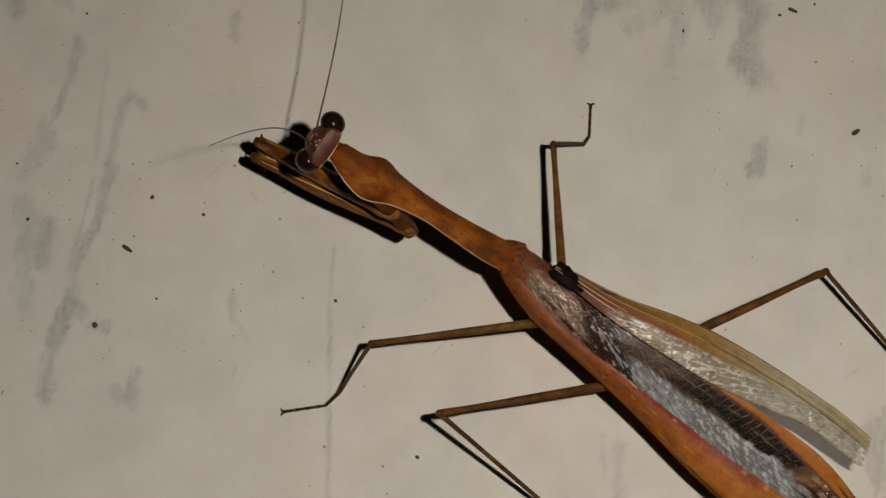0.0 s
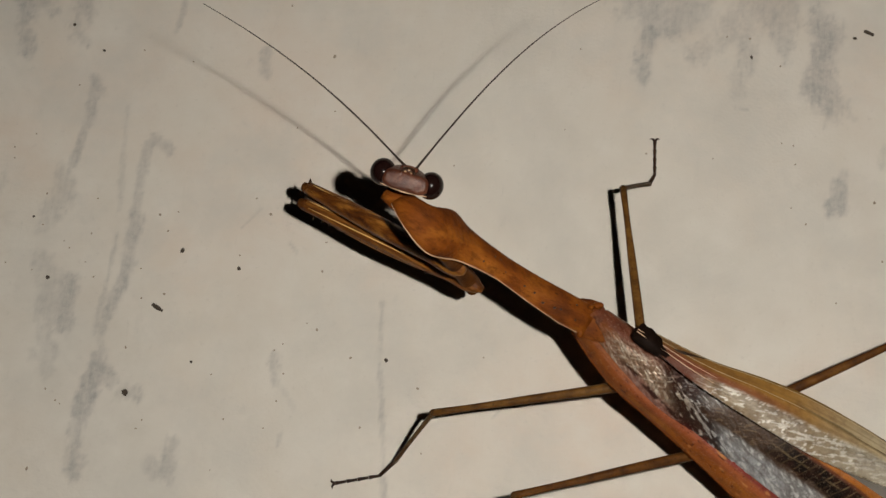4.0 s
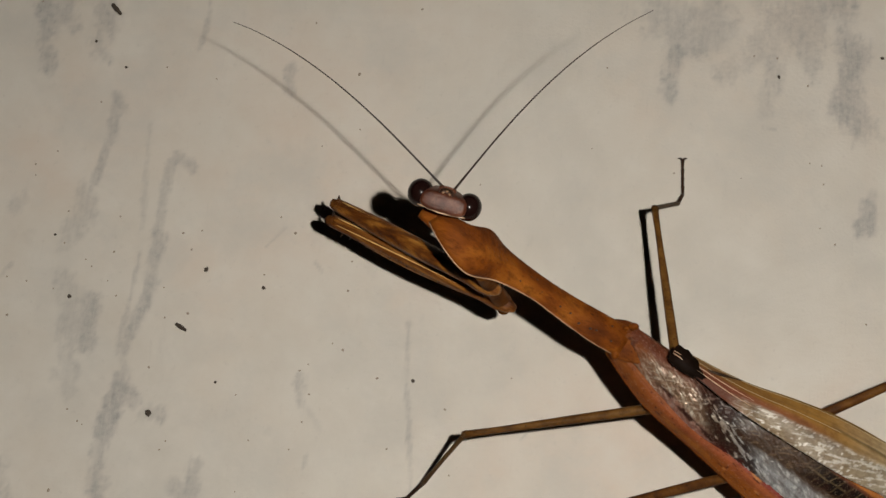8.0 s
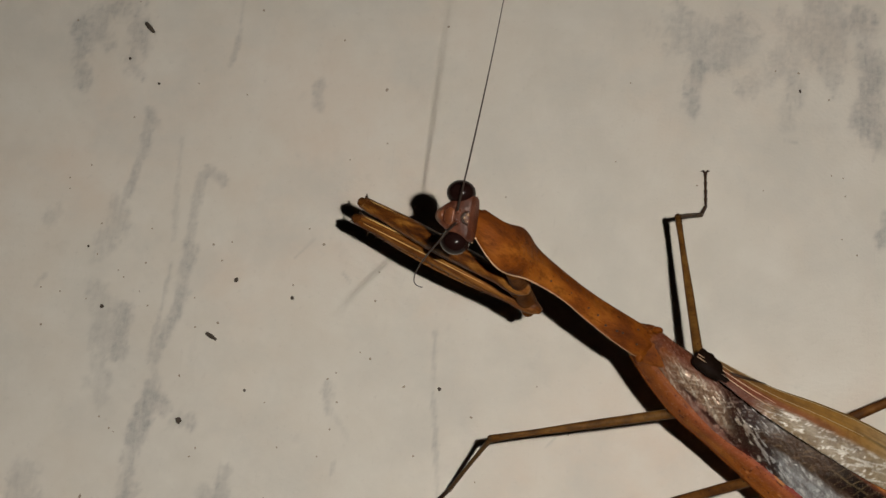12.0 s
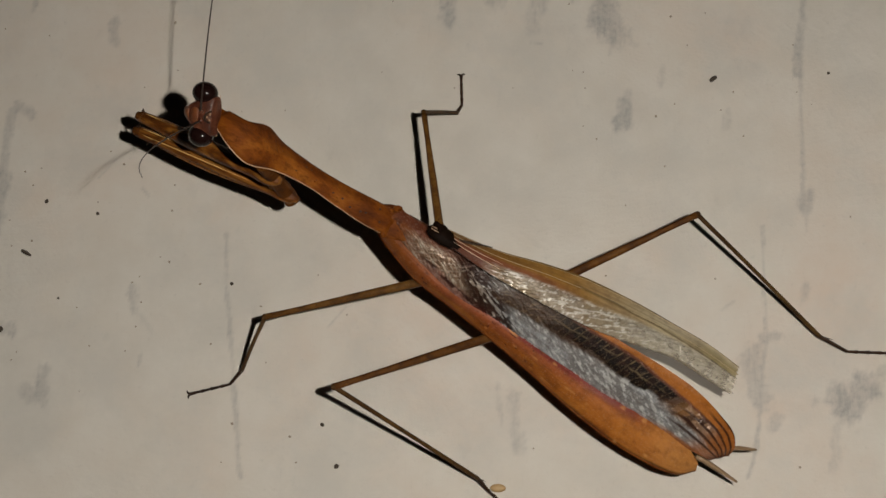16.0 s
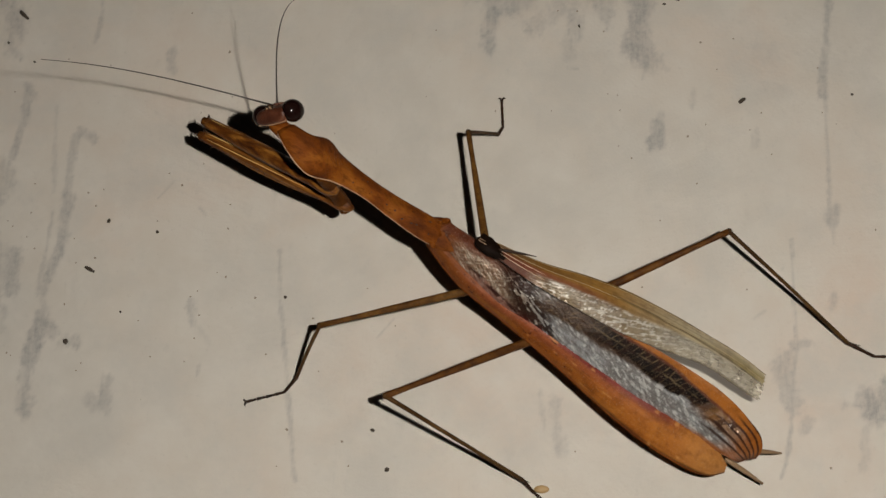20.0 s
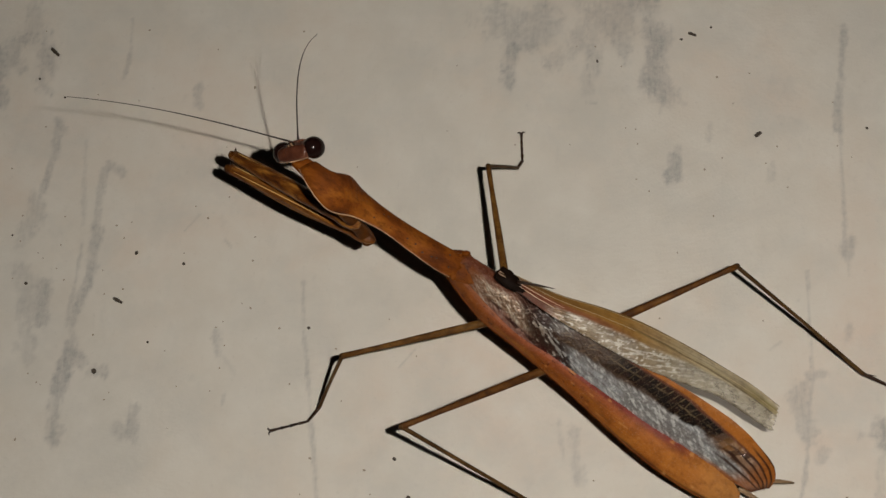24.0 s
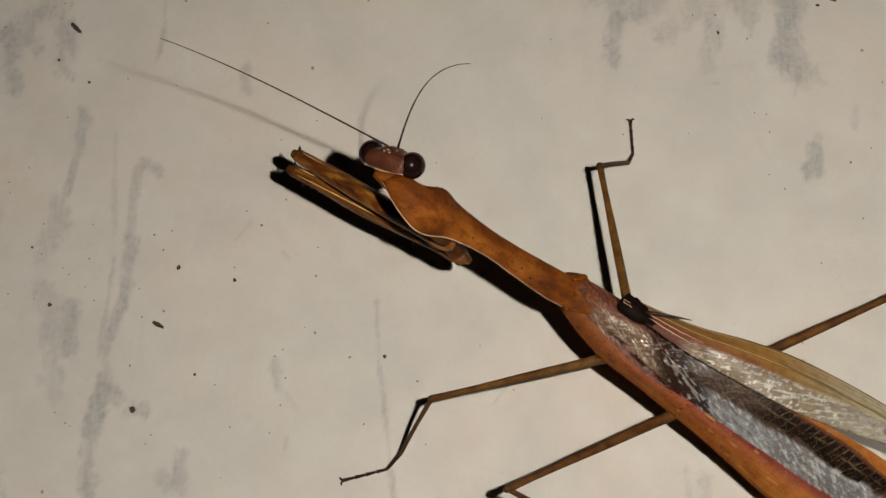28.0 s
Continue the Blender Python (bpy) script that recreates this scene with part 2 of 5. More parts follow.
def ellipsoid(centre, radii, bm=None, u=20, v=14):
    bm = bm or bmesh.new()
    m = Matrix.Translation(Vector(centre) * CM) @ Matrix.Diagonal((*[x * CM for x in radii], 1))
    bmesh.ops.create_uvsphere(bm, u_segments=u, v_segments=v, radius=1.0, matrix=m)
    return bm


LATTICE = np.random.default_rng(21).random((256, 256))


def drift(x, y, seed=0, octaves=3):
    """Smooth random values about 0, from -0.5 to 0.5, for arrays of places."""
    x, y = np.broadcast_arrays(np.asarray(x, float), np.asarray(y, float))
    total, size, whole = np.zeros(x.shape), 1.0, 0.0
    for k in range(octaves):
        i, j = np.floor(x).astype(int), np.floor(y).astype(int)
        f, g = x - i, y - j
        f, g = f * f * (3 - 2 * f), g * g * (3 - 2 * g)
        at = lambda p, q: LATTICE[(p + 37 * seed + 11 * k) % 256, (q + 53 * seed + 5 * k) % 256]
        total += size * ((at(i, j) * (1 - f) + at(i + 1, j) * f) * (1 - g) + (at(i, j + 1) * (1 - f) + at(i + 1, j + 1) * f) * g - 0.5)
        whole += size
        x, y, size = x * 2.03, y * 2.03, size * 0.5
    return total / whole


def rise(x, lo, hi):
    """0 below lo, 1 above hi, smooth between."""
    s = np.clip((x - lo) / (hi - lo), 0, 1)
    return s * s * (3 - 2 * s)


def between(x, lo, hi, soft):
    return rise(x, lo - soft, lo + soft) * (1 - rise(x, hi - soft, hi + soft))


def tint(col, share, colour):
    return col * (1 - share[..., None]) + np.array(colour) * share[..., None]


class Cells:
    """Uneven small cells with veins between them; x and y are counted in cells."""

    def __init__(self, x, y, seed, loose=0.85):
        i, j = np.floor(x).astype(int), np.floor(y).astype(int)
        near, second = np.full(x.shape, 9.0), np.full(x.shape, 9.0)
        self.any, self.dx, self.dy = np.zeros(x.shape), np.zeros(x.shape), np.zeros(x.shape)
        for di in (-1, 0, 1):
            for dj in (-1, 0, 1):
                r1 = LATTICE[(i + di + 31 * seed) % 256, (j + dj + 17 * seed) % 256]
                r2 = LATTICE[(j + dj + 71 + seed) % 256, (i + di + 29 * seed) % 256]
                dx, dy = x - (i + di + 0.5 + loose * (r1 - 0.5)), y - (j + dj + 0.5 + loose * (r2 - 0.5))
                d = np.hypot(dx, dy)
                closer = d < near
                second = np.where(closer, near, np.minimum(second, d))
                near = np.where(closer, d, near)
                self.any = np.where(closer, (r1 * 7.13 + r2 * 3.7) % 1, self.any)
                self.dx, self.dy = np.where(closer, dx, self.dx), np.where(closer, dy, self.dy)
        self.rim = second - near
        self.tilt = self.dx * (self.any - 0.5) + self.dy * ((self.any * 5.3) % 1 - 0.5)

    def vein(self, width):
        return 1 - rise(self.rim, 0.0, width)


def wing_sheet(outer, inner, nu, nv, camber, paint, thick=0.008, ragged=0.0, seed=0):
    """A cambered wing with thickness between two edges (v = 0 along outer, 1 along inner).
    paint(u, v) gives its colour with any painted glints, its sheen, its clearness and its relief."""
    a, b = bend(outer, nu), bend(inner, nu)
    u, v = np.meshgrid(np.linspace(0, 1, nu), np.linspace(0, 1, nv), indexing="ij")
    q = a[:, None, :] * (1 - v[..., None]) + b[:, None, :] * v[..., None]
    if ragged:
        tears = LATTICE[seed, :nv] * 0.6 + 0.4 * np.sin(np.arange(nv) * 0.35) ** 2
        q -= (a[-1] - a[int(nu * 0.93)]) * (ragged * tears[None, :] * rise(u, 0.93, 1.0))[..., None]
    pigment_glints, foil, clear, relief = paint(u, v)
    q[..., 2] += camber * np.sin(np.pi * v) + relief + 0.010 * drift(u * 9, v * 3, seed + 5)
    low = q.copy()
    low[..., 2] -= thick
    verts = np.concatenate([q.reshape(-1, 3), low.reshape(-1, 3)]) * CM
    at = np.arange(nu * nv).reshape(nu, nv)
    k = nu * nv
    quads = np.stack([at[:-1, :-1], at[:-1, 1:], at[1:, 1:], at[1:, :-1]], -1).reshape(-1, 4)
    rim = np.concatenate([at[:, 0], at[-1, 1:], at[-2::-1, -1], at[0, -2:0:-1]])
    turn = np.roll(rim, -1)
    sides = np.stack([rim, turn, turn + k, rim + k], -1)
    me = bpy.data.meshes.new("wing")
    me.from_pydata(verts.tolist(), [], np.concatenate([quads[:, ::-1], quads + k, sides]).tolist())
    colour = me.attributes.new("pigment_glints", "FLOAT_COLOR", "POINT")
    rgba = np.concatenate([np.clip(pigment_glints, 0.002, 1), np.ones((nu, nv, 1))], -1).reshape(-1, 4)
    colour.data.foreach_set("color", np.concatenate([rgba, rgba]).ravel())
    for name, values in (("foil", foil), ("clear", clear)):
        layer = me.attributes.new(name, "FLOAT", "POINT")
        layer.data.foreach_set("value", np.concatenate([values.ravel(), values.ravel()]))
    for face in me.polygons:
        face.use_smooth = True
    return me


def sheet_part(name, me, material, label):
    me.materials.append(material)
    ob = new(name, me)
    ob.parent = mantis
    return tagged(ob, label)


def veins_on(outer, inner, places, radius, camber, lift, nu=40, start=0.0, end=1.0):
    """Raised veins that run along a wing at fixed shares of its width."""
    a, b = bend(outer, nu), bend(inner, nu)
    made = []
    for s in places:
        lo, hi = int(start * (nu - 1)), int(end * (nu - 1))
        line = [a[i] * (1 - s) + b[i] * s + np.array([0, 0, camber * math.sin(math.pi * s) + lift]) for i in range(lo, hi + 1, 3)]
        made.append(tube(line, [radius] * (len(line) - 1) + [radius * 0.4], n=len(line) * 2, sides=5))
    return made


# ---- floor ----
STAIN = []


def stain(line, width, strength):
    STAIN.append((np.array(line, float), width, strength))


stain([(-5.73, 3.77), (-5.67, 3.44)], 0.190, 0.35)
stain([(-5.55, 3.44), (-5.54, 2.76)], 0.148, 0.60)
stain([(-4.41, 3.64), (-4.39, 3.10), (-4.45, 2.79)], 0.033, 0.45)
stain([(-3.43, 2.61), (-3.43, 2.34)], 0.065, 0.45)
stain([(-5.27, 2.23), (-5.24, 1.65), (-5.30, 1.45), (-5.35, 1.22)], 0.059, 0.60)
stain([(-5.45, 1.12), (-5.51, 0.73), (-5.56, 0.57)], 0.110, 0.40)
stain([(-4.49, 1.54), (-4.37, 1.45)], 0.090, 0.50)
stain([(-4.58, 1.49), (-4.62, 1.23), (-4.62, 0.71)], 0.051, 0.45)
stain([(-4.62, 0.71), (-4.65, 0.13), (-4.78, -0.43), (-4.81, -0.92)], 0.082, 0.60)
stain([(-4.81, -0.92), (-4.87, -1.52), (-4.86, -1.99)], 0.086, 0.70)
stain([(-4.87, 1.91), (-4.79, 0.77)], 0.033, 0.25)
stain([(-4.77, 0.52), (-4.82, -0.06), (-4.86, -0.55)], 0.032, 0.50)
stain([(-5.45, 0.15), (-5.34, -0.42)], 0.139, 0.40)
stain([(-5.21, -0.05), (-5.16, -0.49)], 0.107, 0.60)
stain([(-5.42, -0.55), (-5.25, -1.04)], 0.087, 0.30)
stain([(-4.76, -0.98), (-4.63, -1.03)], 0.086, 0.50)
stain([(-4.46, -1.16), (-4.34, -1.17)], 0.091, 0.60)
stain([(-3.88, -1.62), (-3.88, -2.00)], 0.084, 0.55)
stain([(-4.09, -1.83), (-4.02, -1.94)], 0.084, 0.40)
stain([(-2.98, -0.65), (-2.92, -0.95)], 0.061, 0.55)
stain([(-2.88, -0.95), (-2.72, -1.19)], 0.036, 0.20)
stain([(-2.83, -1.43), (-2.85, -1.55)], 0.018, 0.40)
stain([(-3.48, 0.65), (-3.30, 0.87)], 0.019, 0.35)
stain([(-2.96, 0.52), (-2.87, 0.43)], 0.019, 0.30)
stain([(0.30, 3.31), (1.09, 3.25)], 0.152, 0.42)
stain([(0.56, 3.51), (1.00, 3.42)], 0.177, 0.45)
stain([(0.61, 3.09), (0.51, 2.61)], 0.090, 0.70)
stain([(1.47, 3.41), (1.43, 3.13), (1.17, 2.90)], 0.150, 0.45)
stain([(1.62, 3.33), (1.63, 2.85)], 0.175, 0.50)
stain([(1.91, 3.46), (2.01, 3.04)], 0.199, 0.45)
stain([(2.25, 3.44), (2.36, 3.09), (2.39, 2.68), (2.47, 2.34)], 0.167, 0.80)
stain([(2.25, 2.76), (2.25, 2.52)], 0.067, 0.55)
stain([(2.52, 2.31), (2.73, 2.27)], 0.054, 0.30)
stain([(2.43, 2.24), (2.43, 2.14)], 0.042, 0.30)
stain([(1.50, 2.65), (1.56, 2.47)], 0.086, 0.25)
stain([(2.59, 1.48), (2.54, 1.24)], 0.083, 0.65)
stain([(2.66, 1.64), (2.64, 1.55)], 0.054, 0.30)
stain([(3.04, 1.96), (3.01, 1.73)], 0.042, 0.30)
stain([(3.77, 1.39), (3.72, 1.20)], 0.047, 0.25)
stain([(1.52, 2.29), (1.64, 2.28)], 0.018, 0.40)
stain([(4.73, 3.26), (4.65, 2.51), (4.56, 1.85)], 0.054, 0.65)
stain([(4.60, 1.85), (4.58, 1.06), (4.55, 0.37)], 0.026, 0.45)
stain([(4.59, 0.40), (4.57, 0.26)], 0.070, 0.50)
stain([(4.56, 0.16), (4.56, -0.04)], 0.026, 0.30)
stain([(4.09, 0.03), (4.06, -0.51), (4.05, -1.23)], 0.022, 0.45)
stain([(4.06, -1.23), (3.96, -1.93), (3.87, -2.49), (3.78, -2.75)], 0.025, 0.60)
stain([(3.91, -1.49), (3.92, -1.87)], 0.143, 0.50)
stain([(4.03, -1.28), (4.20, -1.23)], 0.062, 0.50)
stain([(4.75, -1.90), (4.86, -1.99), (5.12, -1.80)], 0.153, 0.70)
stain([(4.53, -1.94), (4.68, -1.94)], 0.061, 0.50)
stain([(5.19, -1.71), (5.31, -1.61)], 0.067, 0.40)
stain([(4.04, -2.20), (4.09, -2.12)], 0.067, 0.40)
stain([(4.72, -2.24), (4.72, -2.67)], 0.055, 0.30)
stain([(3.58, -0.92), (3.72, -0.83)], 0.025, 0.40)
stain([(3.93, -0.35), (3.96, -0.33)], 0.025, 0.40)
stain([(4.49, -0.71), (4.46, -0.81)], 0.056, 0.35)
stain([(1.12, -1.76), (1.18, -2.20)], 0.038, 0.40)
stain([(1.28, -1.88), (1.34, -2.45)], 0.094, 0.45)
stain([(-1.96, -0.03), (-1.91, -0.71), (-1.79, -1.57)], 0.027, 0.50)
stain([(-1.79, -1.57), (-1.72, -2.28), (-1.65, -2.78)], 0.032, 0.50)
stain([(-0.75, -1.12), (-0.56, -0.88)], 0.016, 0.40)
stain([(3.92, 2.48), (4.02, 1.93)], 0.147, 0.12)
stain([(-6.15, 3.20), (-6.10, 2.79), (-6.02, 2.52)], 0.110, 0.65)
stain([(-5.62, 3.10), (-5.51, 2.83)], 0.125, 0.30)
stain([(-6.09, 1.06), (-6.16, 0.93)], 0.091, 0.35)
stain([(-6.11, 0.28), (-6.17, 0.15)], 0.036, 0.35)
stain([(-5.46, -0.78), (-5.43, -0.84)], 0.075, 0.35)
stain([(-5.26, -0.71), (-5.23, -0.83)], 0.052, 0.30)
stain([(-5.97, -1.77), (-5.92, -2.23)], 0.149, 0.35)
stain([(0.40, 3.50), (0.95, 3.42)], 0.287, 0.52)
stain([(1.65, 3.53), (1.80, 3.20)], 0.260, 0.52)
stain([(2.24, 3.70), (2.41, 3.18)], 0.189, 0.70)
stain([(1.95, 3.85), (2.05, 3.25)], 0.260, 0.50)
stain([(2.42, 2.75), (2.58, 2.40)], 0.150, 0.65)
stain([(-5.97, 3.35), (-6.03, 2.95)], 0.170, 0.55)
stain([(-5.47, 3.30), (-5.50, 2.85)], 0.140, 0.60)
stain([(-5.24, 2.13), (-5.20, 2.08)], 0.090, 0.55)


def floor_sheet():
    """One sheet: finely divided where the insect stands, running out to the horizon."""
    fine_x, fine_y = np.arange(-7.4, 6.21, 0.026), np.arange(-3.9, 4.31, 0.03)
    xs = np.concatenate([[-4000, -400, -60, -20, -10], fine_x, [10, 20, 60, 400, 4000]])
    ys = np.concatenate([[-4000, -400, -60, -20, -8], fine_y, [8, 20, 60, 400, 4000]])
    gx, gy = np.meshgrid(xs, ys)
    wx, wy = drift(gx * 2.3, gy * 2.3, 40), drift(gx * 2.3, gy * 2.3, 41)
    patch, crumbly = drift(gx * 5.0, gy * 3.2, 42, 4), drift(gx * 26, gy * 21, 43, 3)
    comb = drift(gx * 30, gy * 4.5, 44, 2)
    amount = np.zeros(gx.shape)
    for line, width, strength in STAIN:
        k = min(1.0, width / 0.12)
        px, py = gx + 0.16 * k * wx, gy + 0.20 * k * wy
        d = np.full(gx.shape, 1e9)
        for a, b in zip(line, line[1:]):
            ab = b - a
            s = np.clip(((px - a[0]) * ab[0] + (py - a[1]) * ab[1]) / max(ab @ ab, 1e-9), 0, 1)
            d = np.minimum(d, np.hypot(px - a[0] - s * ab[0], py - a[1] - s * ab[1]))
        body = 1.15 - d / (1.15 * width) + 1.5 * patch + 0.7 * crumbly + 0.2 * comb
        amount = np.maximum(amount, strength * rise(body, 0.0, 0.9) * (d < 2.4 * width))
    amount = np.clip(amount * (1 + 0.9 * crumbly + 0.9 * patch + 0.25 * comb) + 0.12 * rise(patch + 0.3 * crumbly, 0.20, 0.42), 0, 1)
    verts = np.stack([gx.ravel() * CM, gy.ravel() * CM, np.zeros(gx.size)], 1)
    at = np.arange(gx.size).reshape(gx.shape)
    quads = np.stack([at[:-1, :-1], at[:-1, 1:], at[1:, 1:], at[1:, :-1]], -1).reshape(-1, 4)
    me = bpy.data.meshes.new("floor")
    me.from_pydata(verts.tolist(), [], quads.tolist())
    layer = me.attributes.new("stain", "FLOAT", "POINT")
    layer.data.foreach_set("value", amount.ravel())
    me.materials.append(FLOOR)
    return tagged(new("floor", me), "worn off-white painted floor with grey scuffs and specks", "floor", kind="structure")


floor = floor_sheet()


# ---- the insect ----
mantis = tagged(new("mantis"), "brown praying mantis with long smoky wings standing on the floor", "insect")

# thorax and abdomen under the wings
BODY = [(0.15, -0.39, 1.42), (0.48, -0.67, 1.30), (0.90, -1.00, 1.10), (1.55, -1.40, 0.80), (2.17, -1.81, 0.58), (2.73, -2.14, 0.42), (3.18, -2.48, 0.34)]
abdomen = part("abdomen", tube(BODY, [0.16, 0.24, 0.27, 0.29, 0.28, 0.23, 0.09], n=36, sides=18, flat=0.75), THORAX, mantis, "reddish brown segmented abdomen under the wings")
part("mesothorax", tube([(0.02, -0.34, 1.60), (0.12, -0.46, 1.55), (0.32, -0.66, 1.45), (0.55, -0.87, 1.32)], [0.09, 0.13, 0.17, 0.14], n=18, sides=16, flat=0.5), THORAX, mantis)
for place, size in (((0.165, -0.315, 1.74), (0.050, 0.034, 0.044)), ((0.10, -0.335, 1.73), (0.030, 0.026, 0.036)), ((0.02, -0.56, 1.68), (0.040, 0.046, 0.042)), ((-0.05, -0.50, 1.66), (0.030, 0.032, 0.034))):
    part("wing_hinge", ellipsoid(place, size), PRONOTUM, mantis)
def dark_patch():
    """A thin, uneven plate with a ragged rim, longer than wide."""
    bm = bmesh.new()
    top, low = [], []
    along, across = Vector((0.77, -0.62, -0.16)), Vector((0.60, 0.78, -0.10))
    for k in range(48):
        t = 2 * math.pi * k / 48
        w = 1 + 0.30 * noise.noise(Vector((math.cos(t) * 2.2, math.sin(t) * 2.2, 3.0)))
        taper = 0.75 - 0.30 * math.cos(t)
        p = Vector((0.640, -0.632, 1.772)) + along * (0.185 * w * math.cos(t)) + across * (0.115 * w * taper * math.sin(t))
        top.append(bm.verts.new(p * CM))
        low.append(bm.verts.new((p - Vector((0, 0, 0.05))) * CM))
    mid = bm.verts.new(Vector((0.620, -0.625, 1.782)) * CM)
    for k in range(48):
        bm.faces.new((top[k], top[(k + 1) % 48], mid))
        bm.faces.new((low[k], low[(k + 1) % 48], top[(k + 1) % 48], top[k]))
    bm.faces.new(low[::-1])
    return bm


base_plate = part("wing_base_plate", dark_patch(), BLACK, mantis, "blackish plate at the wing base")
scutum = part("scutum", tube([(-0.04, -0.33, 1.64), (0.06, -0.40, 1.66), (0.15, -0.47, 1.645), (0.25, -0.54, 1.61), (0.34, -0.61, 1.56)], [0.12, 0.172, 0.160, 0.10, 0.02], n=30, sides=20, flat=0.40), SCUTUM, mantis, "reddish brown plate between neck shield and wings")
part("wing_spur", tube([(0.72, -0.645, 1.74), (0.95, -0.685, 1.73), (1.12, -0.712, 1.69)], [0.020, 0.013, 0.003], n=10, sides=7), LEG_DARK, mantis, "thin dark spur")

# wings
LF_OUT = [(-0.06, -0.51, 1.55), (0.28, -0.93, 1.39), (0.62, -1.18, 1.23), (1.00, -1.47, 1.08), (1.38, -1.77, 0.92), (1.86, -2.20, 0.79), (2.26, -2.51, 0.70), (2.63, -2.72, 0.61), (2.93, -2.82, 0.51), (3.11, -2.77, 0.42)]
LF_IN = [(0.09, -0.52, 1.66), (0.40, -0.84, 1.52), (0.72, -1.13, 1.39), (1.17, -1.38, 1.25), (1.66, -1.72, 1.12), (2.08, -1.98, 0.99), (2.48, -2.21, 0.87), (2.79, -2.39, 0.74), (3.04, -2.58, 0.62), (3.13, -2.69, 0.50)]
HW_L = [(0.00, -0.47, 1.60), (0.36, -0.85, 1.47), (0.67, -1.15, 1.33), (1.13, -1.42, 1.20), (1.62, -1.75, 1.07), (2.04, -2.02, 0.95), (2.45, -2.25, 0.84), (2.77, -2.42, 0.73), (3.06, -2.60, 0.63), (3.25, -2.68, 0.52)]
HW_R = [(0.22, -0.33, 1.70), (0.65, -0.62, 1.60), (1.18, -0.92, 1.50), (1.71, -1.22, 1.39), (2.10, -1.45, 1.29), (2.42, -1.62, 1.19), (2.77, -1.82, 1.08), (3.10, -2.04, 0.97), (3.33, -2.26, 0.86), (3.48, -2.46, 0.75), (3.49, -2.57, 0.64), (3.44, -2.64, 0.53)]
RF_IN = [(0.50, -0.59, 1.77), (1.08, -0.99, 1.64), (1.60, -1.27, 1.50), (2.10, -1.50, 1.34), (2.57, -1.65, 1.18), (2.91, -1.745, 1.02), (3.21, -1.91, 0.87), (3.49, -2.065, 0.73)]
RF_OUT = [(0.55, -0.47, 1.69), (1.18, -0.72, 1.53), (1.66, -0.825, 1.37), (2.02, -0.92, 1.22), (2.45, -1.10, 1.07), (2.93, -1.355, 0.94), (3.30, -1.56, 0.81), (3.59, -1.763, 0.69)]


def amber_paint(u, v):
    """Leathery forewing: dark outer rim, amber field, rosy inner side, a few dark dots."""
    w = v + 0.14 * drift(u * 9, v * 3, 1)
    col = tint(np.full((*u.shape, 3), (0.255, 0.072, 0.009)), rise(drift(u * 14, v * 4, 2), -0.1, 0.25), (0.36, 0.125, 0.018))
    col = tint(col, rise(drift(u * 10, v * 22, 45, 3), 0.02, 0.25) * 0.45, (0.15, 0.036, 0.008))
    col = tint(col, between(u, -1, 0.26, 0.16) * 0.8, (0.17, 0.048, 0.012))
    rosy = rise(w, 0.22, 0.70) * between(u, 0.16, 0.72, 0.12)
    col = tint(col, rosy * 0.65, (0.28, 0.075, 0.036))
    col = tint(col, rise(w, 0.70, 0.95) * between(u, 0.34, 0.80, 0.08), (0.18, 0.034, 0.028))
    col = tint(col, rise(u, 0.50, 0.72) * between(w, 0.10, 0.72, 0.10) * 0.55, (0.46, 0.165, 0.030))
    col = tint(col, rise(u, 0.78, 0.95) * 0.7, (0.47, 0.215, 0.060))
    col = tint(col, (1 - rise(w, 0.015, 0.085)) * 0.9, (0.055, 0.016, 0.004))
    col = tint(col, between(w, 0.13, 0.20, 0.02) * 0.15, (0.14, 0.040, 0.008))
    dots = rise(drift(u * 110, v * 13, 7, 1), 0.33, 0.42) * (1 - rise(u, 0.45, 0.60))
    col = tint(col, dots * 0.85, (0.045, 0.010, 0.006))
    spots = rise(drift(u * 48, v * 7, 9, 1), 0.33, 0.43) * rise(u, 0.25, 0.40)
    col = tint(col, spots * 0.5, (0.62, 0.30, 0.09))
    net = Cells(u * 90, v * 8, 2)
    col = tint(col, net.vein(0.25) * 0.12, (0.10, 0.025, 0.010))
    relief = 0.002 * net.rim + 0.008 * drift(u * 30, v * 6, 4)
    return col, 0.10 + 0.20 * rosy, 0 * u, relief


